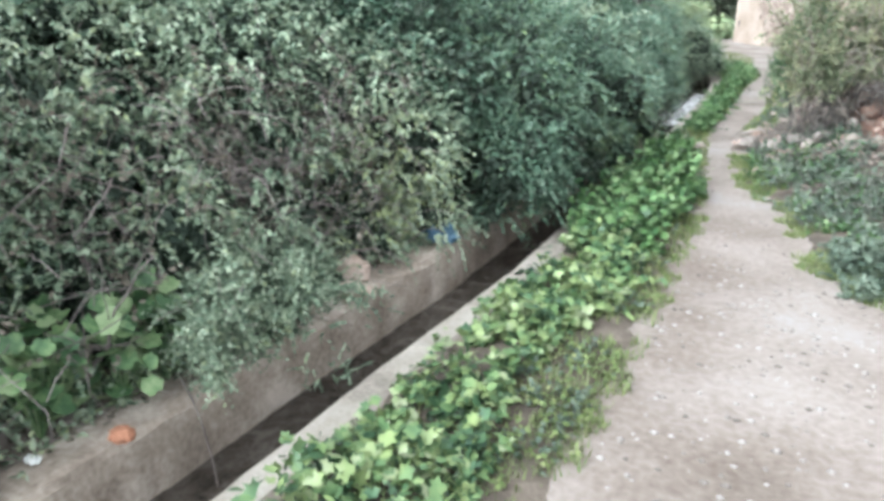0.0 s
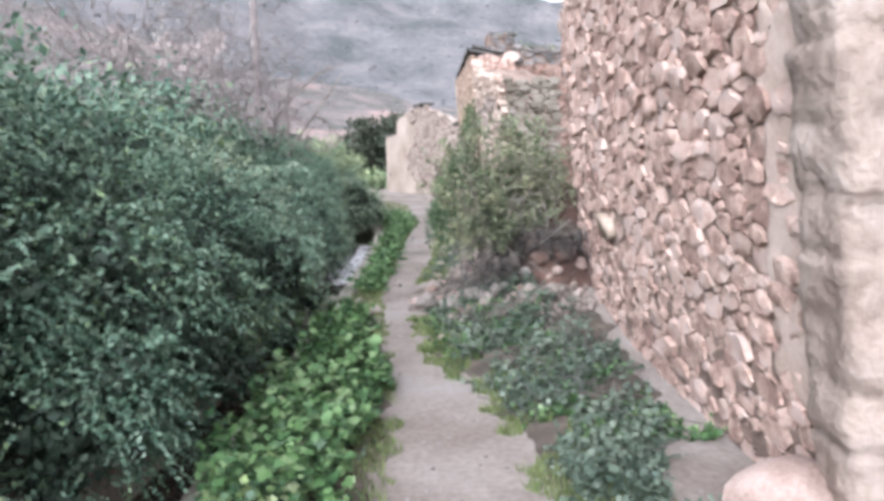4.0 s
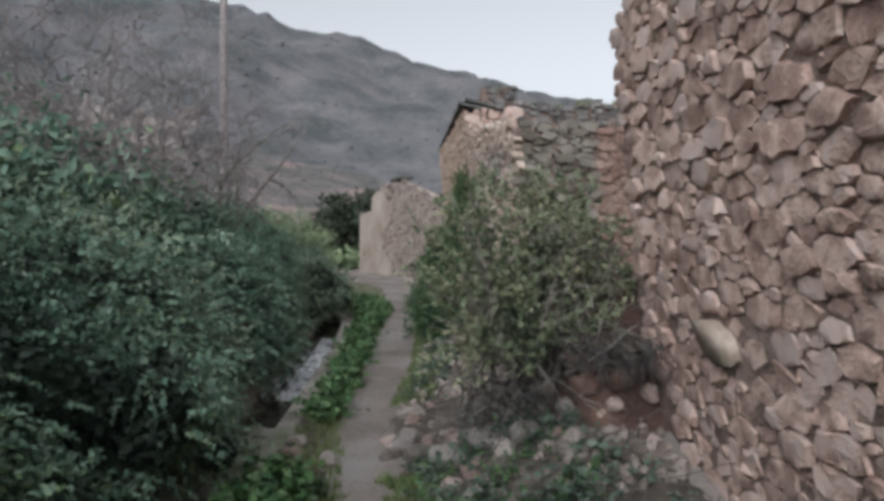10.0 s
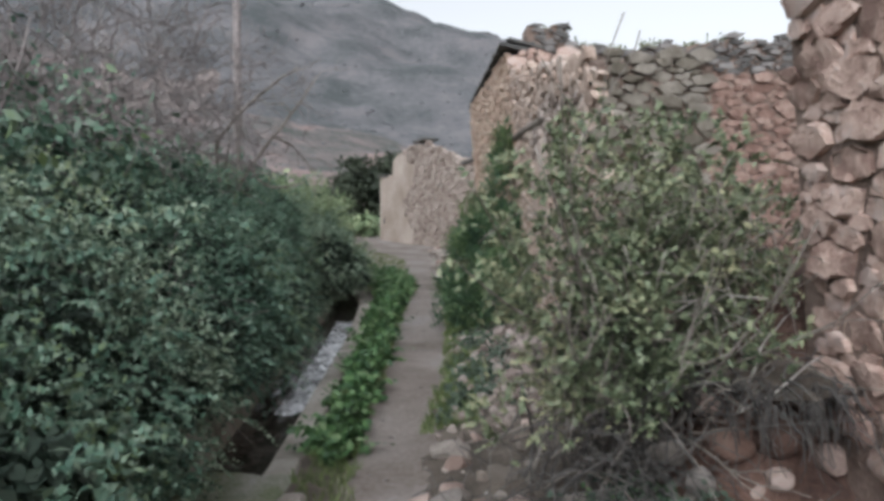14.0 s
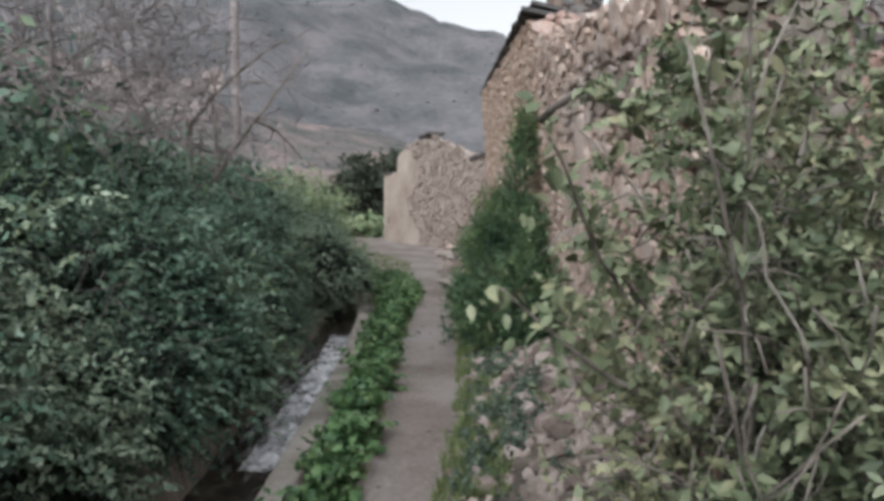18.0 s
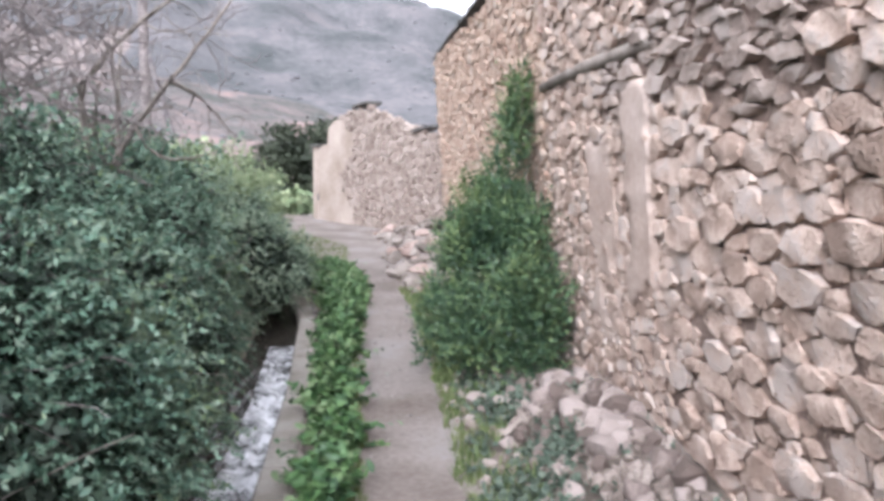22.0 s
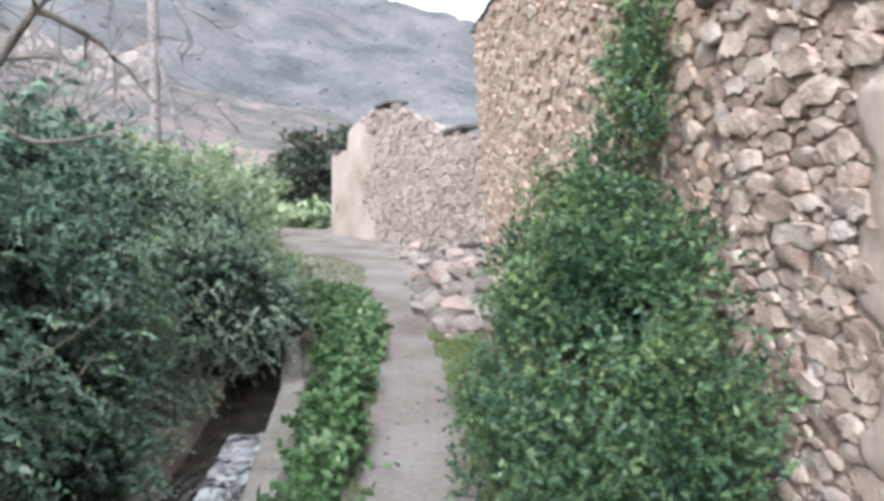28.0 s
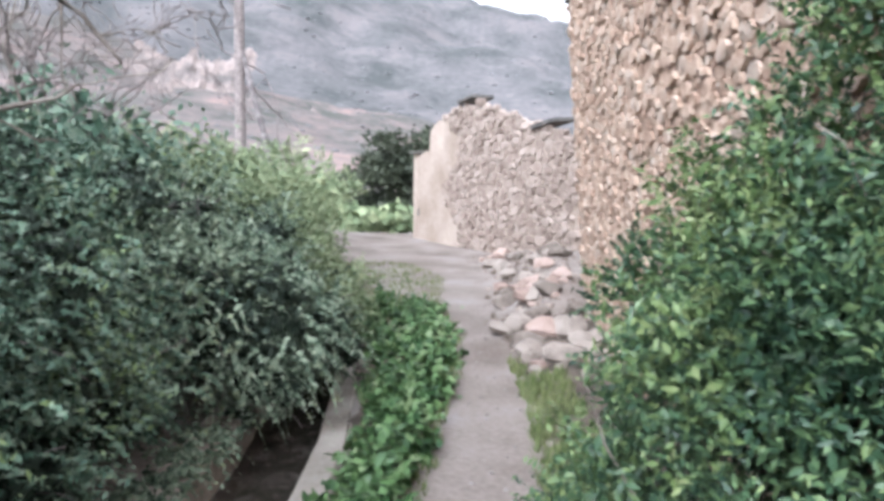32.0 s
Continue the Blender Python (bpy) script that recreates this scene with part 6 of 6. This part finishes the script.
def build_far_tree():
    rng = np.random.default_rng(51)
    t = empty("holm_oak", -2.3, 42, 0.3, "dark evergreen tree behind the far house", "tree")
    paths = branching(rng, (0, 0, 0), (0.1, 0, 1), 2.6, 0.16, 2, 4, 0.15, 0.05, 0.7)
    verts, faces = tube(paths, 6)
    mesh_of("trunk", verts, faces, BARK, True, t)
    pts, nors = [], []
    for _ in range(46):
        f = rng.random()
        p, n = blob(rng, 1.1 * f + rng.normal(-0.5, 1.35 - 0.7 * f), rng.normal(0, 0.8), 0.4 + 3.1 * f + rng.normal(0, 0.2), 0.62, 0.55, 0.34, 170, 0.5)
        pts.append(p)
        nors.append(n)
    leaves("crown", np.concatenate(pts), np.concatenate(nors), 0.15, TREE_FAR, rng, t, kite=True)


build_hills()
build_far_tree()


def build_earth_bank():
    """Red earth and debris slumped inside the ruin, behind the shrub."""
    n, m = 60, 80
    verts, faces = [], []
    for j in range(m + 1):
        for i in range(n + 1):
            x, y = 1.95 + 4.4 * (i / n) ** 1.4, 8.2 + 6.6 * j / m
            edge = float(smooth((x - 1.95) / 0.8)) * float(smooth((y - 8.2) / 0.6))
            scarp = 0.58 * float(smooth((y - 8.32 - 0.08 * math.sin(x * 5)) / 0.72)) * float(smooth((x - 1.85) / 0.3))
            gate = 1.0 if y < 10.2 else float(smooth((x - 2.3) / 0.6))
            z = float(ground_z(x, y)) - 0.03 + edge * gate * (0.28 + 0.2 * noise.fractal(Vector((x, y, 0)) * 1.6, 0.9, 2, 4)) + gate * scarp
            verts.append((x, y, max(z, float(ground_z(x, y)) - 0.04) if i else -0.1))
    for j in range(m):
        for i in range(n):
            a = j * (n + 1) + i
            faces.append((a, a + 1, a + n + 2, a + n + 1))
    tagged(mesh_of("earth_bank", verts, faces, EARTH_RED_SHADED), "slumped bank of red earth inside the ruin", "earth bank", kind="structure")


def build_overhang():
    """The matted lip of soil and roots that roofs the hollow at the wall's broken end."""
    nx, ny = 44, 34
    rows = []
    for side in (0, 1):
        for j in range(ny + 1):
            for i in range(nx + 1):
                fx, fy = i / nx, j / ny
                x = 1.72 + 1.02 * fx
                lip = 8.40 + 0.10 * math.sin(fx * 7) + 0.12 * noise.noise(Vector((x * 4, 3, 1))) + 0.14 * (1 - fx) ** 2
                y = lip + (9.35 - lip) * fy
                edge = min(1.0, min(fx, 1 - fx) * 8, fy * 7) ** 0.5
                mid = 0.90 + 0.10 * fy + 0.05 * noise.fractal(Vector((x * 3, y * 3, 5)), 0.9, 2, 4)
                thick = 0.045 * edge + 0.02 * edge * noise.fractal(Vector((x * 9, y * 9, side * 7)), 0.9, 2, 3)
                rows.append((x, y, mid + (thick if side == 0 else -thick)))
    w, h = nx + 1, (nx + 1) * (ny + 1)
    faces = []
    for j in range(ny):
        for i in range(nx):
            a = j * w + i
            faces += [(a, a + 1, a + w + 1, a + w), (h + a + w, h + a + w + 1, h + a + 1, h + a)]
    tagged(mesh_of("soil_lip", rows, faces, SOIL), "matted lip of dark soil and roots over the hollow", "earth bank", kind="structure")
    # roots and dead twigs that hang from the lip
    rng = np.random.default_rng(64)
    n = 130
    x = rng.uniform(1.72, 2.66, n)
    starts = [Vector((a, 8.42 + 0.10 * math.sin((a - 1.72) * 6.9) + rng.uniform(-0.04, 0.08), 0.92 + rng.uniform(-0.04, 0.06))) for a in x]
    ways = rng.normal(0, 0.6, (n, 3)) + [0, -0.75, 0.1]
    ob = thin_twigs("hanging_roots", rng, starts, ways, 0.30, 0.0055, BARK_DARK, up=-0.5)
    tagged(ob, "dark roots and dead twigs hanging over the hollow", "roots", kind="stuff")


def build_rocks():
    rng = np.random.default_rng(91)
    kinds = [rock_mesh("fallen_stone", rng, ROCK) for _ in range(8)] + [rock_mesh("fallen_stone", rng, ROCK_RED) for _ in range(3)]
    heap = [rock_mesh("fallen_stone", rng, ROCK_HEAP, 2, 0.30) for _ in range(9)]
    reds = [rock_mesh("boulder", rng, ROCK_RED, 3, 0.39) for _ in range(4)]
    orange = [rock_mesh("fallen_stone", rng, ROCK_ORANGE, 3, 0.40) for _ in range(2)]
    pale = [rock_mesh("fallen_stone", rng, ROCK_PALE, 2, 0.33) for _ in range(3)]
    def lay(name, meshes, x, y, sx, sy, sz, label, group, sink=0.25, z=None):
        ob = new(name, meshes[int(rng.integers(len(meshes)))])
        tip = 0.08 if name == "boulder" else 0.25
        ob.rotation_euler = (rng.normal(0, tip), rng.normal(0, tip), rng.uniform(0, 6.28))
        ob.scale = (sx, sy, sz)
        ob.location = (x, y, (float(ground_z(x, y)) if z is None else z) + sz * (0.40 - sink))
        tagged(ob, label, "stone", group)
    for x, y, s, h in ((2.60, 4.00, 0.64, 0.38), (2.98, 3.55, 0.42, 0.34), (2.72, 3.42, 0.30, 0.24), (2.98, 3.15, 0.36, 0.24), (3.15, 3.95, 0.50, 0.60)):
        lay("boulder", reds, x, y, s, s * 0.8, h, "large rounded reddish boulder at the wall's corner", "boulders at the corner", 0.08)
    lay("boulder", reds, 3.05, 3.62, 0.55, 0.45, 0.38, "large rounded reddish boulder lying on the others", "boulders at the corner", 0.0, 0.36)
    for x, y, s in ((0.10, 8.92, 0.17), (0.37, 8.78, 0.22), (0.78, 9.28, 0.16), (0.98, 10.0, 0.26), (0.80, 8.95, 0.2), (1.12, 8.86, 0.17), (1.3, 8.88, 0.24), (1.99, 8.2, 0.24), (1.6, 8.4, 0.2), (1.0, 9.75, 0.2), (1.33, 9.03, 0.16), (1.35, 7.25, 0.13), (0.08, 9.2, 0.2)):
        lay("fallen_stone", kinds, x, y, s * 1.2, s, s * 0.75, "pale broken stone lying beside the path", "stones beside the path")
    for x, y, z, s, m in ((2.40, 8.52, 0.67, 0.25, orange), (2.46, 8.62, 0.46, 0.20, pale), (2.16, 8.50, 0.64, 0.22, orange), (2.00, 8.42, 0.50, 0.17, pale), (2.26, 8.46, 0.44, 0.15, reds), (2.60, 8.75, 0.72, 0.24, reds), (1.86, 8.48, 0.62, 0.19, pale), (2.56, 8.22, 0.26, 0.22, reds), (2.20, 8.30, 0.28, 0.17, reds), (2.34, 8.40, 0.52, 0.13, reds), (2.08, 8.58, 0.80, 0.16, reds), (2.52, 8.60, 0.86, 0.18, reds), (2.30, 8.62, 0.84, 0.15, orange), (1.95, 8.34, 0.34, 0.14, reds), (2.40, 8.28, 0.24, 0.12, pale), (2.62, 8.48, 0.58, 0.16, reds), (2.06, 8.24, 0.2, 0.12, pale)):
        lay("fallen_stone", m, x, y, s, s * 0.85, s * 0.8, "rounded stone lodged in the slumped red earth", "stones in the earth bank", 0.4, z)
    for x, y, s in ((1.02, 8.78, 0.24), (1.20, 8.50, 0.28), (1.44, 8.62, 0.30), (1.96, 8.05, 0.22), (1.74, 8.44, 0.26), (0.92, 9.15, 0.22), (1.34, 7.86, 0.16)):
        lay("fallen_stone", pale, x, y, s * 1.15, s, s * 0.72, "pale worn stone lying at the shrub's foot", "stones under the shrub", 0.12)
    for _ in range(46):
        x, y = rng.uniform(0.95, 2.25), rng.uniform(7.9, 10.6)
        if x < path_right(y) + 0.05:
            continue
        s = rng.uniform(0.06, 0.2)
        lay("fallen_stone", kinds, x, y, s * rng.uniform(0.9, 1.5), s, s * 0.75, "broken stone fallen from the wall", "fallen stones")
    for _ in range(170):
        y = rng.uniform(10.4, 14.0)
        x = 2.02 - abs(rng.normal(0, 0.48))
        if x < path_right(y) + 0.04:
            continue
        s = rng.uniform(0.07, 0.18) * (1.15 if x > 1.5 else 0.85)
        lay("fallen_stone", heap, x, y, s * rng.uniform(0.9, 1.6), s, s * rng.uniform(0.75, 1.1), "broken stone in the rubble at the wall's foot", "rubble at the wall's foot", 0.17)
    for _ in range(85):
        y = rng.uniform(18.4, 27.5)
        x = np.interp(y, (18.6, 22, 25, 27.5), (1.5, 1.65, 1.8, 1.4)) + rng.normal(0, 0.36)
        if x < path_right(y) + 0.05:
            continue
        s = rng.uniform(0.12, 0.42)
        lay("fallen_stone", kinds, x, y, s * rng.uniform(0.9, 1.5), s, s * 0.75, "broken stone in the heap beyond the house", "heap of fallen stones", 0.15)
    lay("fallen_stone", kinds, 1.12, 20.1, 0.6, 0.4, 0.16, "flat pale stone slab beside the path", "heap of fallen stones", 0.1)
    # small rubble, too much to count
    def rubble(name, n, places, label):
        base = [np.array([tuple(v.co) for v in k.vertices]) for k in small]
        tris = [[tuple(p.vertices) for p in k.polygons] for k in small]
        verts, faces = [], []
        for px, py in places(n):
            if px < path_right(py) + 0.03:
                continue
            k = int(rng.integers(len(small)))
            s = rng.uniform(0.03, 0.12)
            turn = np.array(Euler(rng.uniform(0, 6.28, 3)).to_matrix())
            b = len(verts)
            verts += list((base[k] * [1.3 * s, s, 0.8 * s]) @ turn.T + [px, py, float(ground_z(px, py)) + s * 0.12])
            faces += [tuple(i + b for i in f) for f in tris[k]]
        ob = mesh_of(name, verts, faces, RUBBLE, False)
        tagged(ob, label, "rubble", kind="stuff")
    small = [rock_mesh("rubble_piece", rng, ROCK, 1) for _ in range(5)]
    rubble("wall_rubble", 1100, lambda n: zip(2.04 - np.abs(rng.normal(0, 0.45, n)), rng.uniform(10.35, 14.1, n)), "small broken stones heaped at the wall's foot")
    rubble("hollow_rubble", 170, lambda n: zip(rng.uniform(1.75, 2.62, n), rng.uniform(7.7, 8.5, n)), "small broken stones on the slumped earth")
    rubble("path_rubble", 110, lambda n: zip(rng.uniform(0.9, 2.3, n), rng.uniform(7.4, 10.5, n)), "small broken stones among the weeds")
    rubble("far_rubble", 700, lambda n: [(np.interp(v, (18.6, 22, 25, 27.5), (1.5, 1.65, 1.8, 1.4)) + rng.normal(0, 0.4), v) for v in rng.uniform(18.4, 27.5, n)], "small broken stones in the far heap")
    for k in small:
        bpy.data.meshes.remove(k)
    # gravel, too small to count
    n = 1500
    x = np.concatenate([rng.uniform(0.7, 3.6, n), rng.normal(0.95, 0.35, 260)])
    y = np.concatenate([rng.uniform(-1.0, 4.5, n), rng.uniform(4.5, 20, 260)])
    verts, faces = [], []
    for px, py in zip(x, y):
        s = rng.uniform(0.006, 0.022)
        c = Vector((px, py, float(ground_z(px, py)) + s * 0.2))
        b = len(verts)
        verts += [c + Vector(v) * s * rng.uniform(0.7, 1.3) for v in ((1, 0, 0), (-1, 0, 0), (0, 1, 0), (0, -1, 0), (0, 0, 0.7), (0, 0, -0.7))]
        faces += [(b + i, b + j, b + k) for i, j, k in ((0, 2, 4), (2, 1, 4), (1, 3, 4), (3, 0, 4), (2, 0, 5), (1, 2, 5), (3, 1, 5), (0, 3, 5))]
    tagged(mesh_of("gravel", verts, faces, GRIT), "scattered gravel on the trodden ground", "gravel", kind="stuff")


def crumpled(name, x, y, z, sx, sy, sz, mat, label, category, seed):
    bm = bmesh.new()
    bmesh.ops.create_icosphere(bm, subdivisions=3, radius=0.5)
    for v in bm.verts:
        d = noise.noise(v.co * 5 + Vector((seed, 0, 0))) * 0.28 + noise.noise(v.co * 12 + Vector((0, seed, 0))) * 0.12
        v.co = v.co * (1 + d)
        v.co = Vector((v.co.x * sx, v.co.y * sy, max(v.co.z, -0.3) * sz))
    q = part(name, bm, mat, None)
    q.location = (x, y, z + 0.3 * sz)
    tagged(q, label, category)


def build_litter():
    crumpled("plastic_bag", -1.0, 3.72, 0.10, 0.30, 0.22, 0.18, BLUE, "crumpled faded blue plastic bag on the channel bank", "bag", 1.0)
    crumpled("pale_stone", -1.2, 2.78, 0.09, 0.26, 0.20, 0.19, PLASTER, "pale pinkish stone on the channel bank", "stone", 2.0)
    crumpled("pale_stone", -1.04, 2.58, 0.09, 0.26, 0.14, 0.09, PLASTER, "flat pale pinkish stone on the channel bank", "stone", 3.0)
    crumpled("paper_scrap", 0.20, 2.98, 0.04, 0.11, 0.07, 0.04, WHITE_LITTER, "crumpled white plastic scrap in the grass", "litter", 4.0)
    crumpled("paper_scrap", 0.38, 3.26, 0.04, 0.05, 0.04, 0.03, WHITE_LITTER, "small white scrap in the grass", "litter", 5.0)
    crumpled("paper_scrap", -1.28, 0.56, 0.11, 0.08, 0.05, 0.03, WHITE_LITTER, "white scrap on the channel bank", "litter", 6.0)
    crumpled("brick_piece", -1.08, 0.82, 0.11, 0.12, 0.09, 0.07, BRICK, "broken piece of orange brick on the channel bank", "brick", 7.0)


def build_bank_shrub():
    """A dusty small-leaved shrub that spills over the channel's bank."""
    rng = np.random.default_rng(97)
    stems = [((-1.25 + rng.uniform(-0.2, 0.1), 1.75 + rng.uniform(-0.3, 0.3), 0.1), (rng.normal(0.5, 0.35), rng.normal(0, 0.45), 0.7), rng.uniform(0.3, 0.5), 0.006) for _ in range(22)]
    extra = [(-1.06 + rng.uniform(-0.2, 0.16), 1.72 + rng.uniform(-0.32, 0.3), rng.uniform(0.12, 0.36), 0.12, 120) for _ in range(14)]
    extra += [(-0.82 + rng.uniform(-0.1, 0.12), 1.85 + rng.uniform(-0.4, 0.5), rng.uniform(-0.05, 0.2), 0.10, 80) for _ in range(9)]
    build_shrub("dusty_shrub", 98, stems, (-1.25, 1.75, 0.1), 0.017, LEAF_DUSTY, "dusty grey-green small shrub spilling over the channel bank", BARK_DULL, lambda p: (p[:, 0] < -0.55) & (p[:, 2] > -0.15 + 0.25 * (p[:, 0] < -0.8)), 4, extra, reach=0.11, long=1.9)


build_bank_shrub()


def build_pole():
    p = empty("utility_pole", -8.05, 39, 0, "tall grey utility pole with a slanted strut below the hill", "pole")
    for name, path in (("post", [((0, 0, 0), 0.22), ((0, 0, 7), 0.20), ((0, 0, 15), 0.18)]), ("strut", [((1.95, 0, 0), 0.13), ((1.0, 0, 3.3), 0.12), ((0.05, 0, 6.9), 0.11)]), ("crossbar", [((-0.05, 0, 2.0), 0.07), ((1.4, 0, 2.0), 0.07)])):
        verts, faces = tube([path], 8)
        mesh_of(name, verts, faces, BARK_DULL if name == "post" else POLE, True, p)


def build_mallows():
    """Broad-leaved plants on the bank, each leaf a lobed, cupped blade on its stalk."""
    rng = np.random.default_rng(95)
    def blade(lobes):
        verts, faces = [(0, 0, 0)], []
        n = 15
        for k in range(n):
            w = 2 * math.pi * k / n + 0.2
            r = 0.5 * (1 + 0.13 * math.cos(lobes * w) + rng.normal(0, 0.02)) * (0.7 if k == n - 1 else 1)
            verts.append((r * math.cos(w), r * math.sin(w), 0.10 * r + 0.05 * math.cos(lobes * w)))
        for k in range(n):
            faces.append((0, 1 + k, 1 + (k + 1) % n))
        me = bpy.data.meshes.new("leaf")
        me.from_pydata(verts, [], faces)
        me.shade_smooth()
        me.materials.append(LEAF_MALLOW)
        return me
    blades_of = [blade(5), blade(6), blade(7)]
    spots = [(-1.30, 1.28), (-1.42, 1.36), (-1.12, 0.32), (-1.10, 0.22), (-1.46, 0.78), (-1.40, 0.68), (-1.52, 0.88), (-1.33, 1.05), (-1.26, 1.16), (-1.38, 1.20), (-1.92, 0.78), (-1.80, 0.84), (-2.02, 0.72), (-1.27, 0.30), (-1.35, 0.24), (-1.20, 1.45), (-1.30, 1.38)]
    for x, y in spots:
        g = float(ground_z(x, y))
        lift = 0.22 if x < -1.7 else 0.0
        plant = empty("mallow", x, y, g, "broad-leaved green mallow on the channel bank", "plant", "mallows on the bank")
        for _ in range(28):
            a, tall, reach = rng.uniform(0, 6.28), rng.uniform(0.06, 0.46) + lift, rng.uniform(0.03, 0.18)
            tip = Vector((math.cos(a) * reach, math.sin(a) * reach, tall))
            leaf = new("leaf", blades_of[int(rng.integers(3))])
            leaf.parent = plant
            leaf.location = tip
            leaf.rotation_euler = (rng.normal(0, 0.4) + 0.35 * math.sin(a), rng.normal(0, 0.4) + 0.35 * math.cos(a), rng.uniform(0, 6.28))
            s = rng.uniform(0.07, 0.13)
            leaf.scale = (s, s, s)
            verts, faces = tube([[((0, 0, 0), 0.003), (tuple(tip * 0.6 + Vector((0, 0, 0.02))), 0.0025), (tuple(tip), 0.002)]], 3)
            mesh_of("stalk", verts, faces, LEAF_MALLOW, True, plant)


def build_log():
    """A weathered split log lying under the brambles."""
    rng = np.random.default_rng(96)
    verts, faces, n, m = [], [], 22, 20
    for i in range(n + 1):
        f = i / n
        c = Vector((-2.45 + 0.85 * f, 0.72 - 0.24 * f, 0.31 + 0.02 * math.sin(f * 5)))
        for k in range(m):
            w = 2 * math.pi * k / m
            r = (0.15 - 0.03 * f) * (1 + 0.16 * noise.noise(Vector((f * 1.2, math.cos(w) * 2.5, math.sin(w) * 2.5))) + 0.07 * math.sin(w * 7 + f))
            r *= 0.35 if i in (0, n) else 1
            verts.append(c + Vector((0.27 * math.cos(w) * r, math.cos(w) * r, math.sin(w) * r)))
    for i in range(n):
        for k in range(m):
            a, b = i * m + k, i * m + (k + 1) % m
            faces.append((a, b, b + m, a + m))
    faces += [tuple(range(m)), tuple(n * m + k for k in reversed(range(m)))]
    tagged(mesh_of("old_log", verts, faces, LOG), "weathered brown split log lying under the brambles", "log")


build_mallows()
build_log()
build_earth_bank()
build_overhang()
build_rocks()
build_litter()
build_pole()
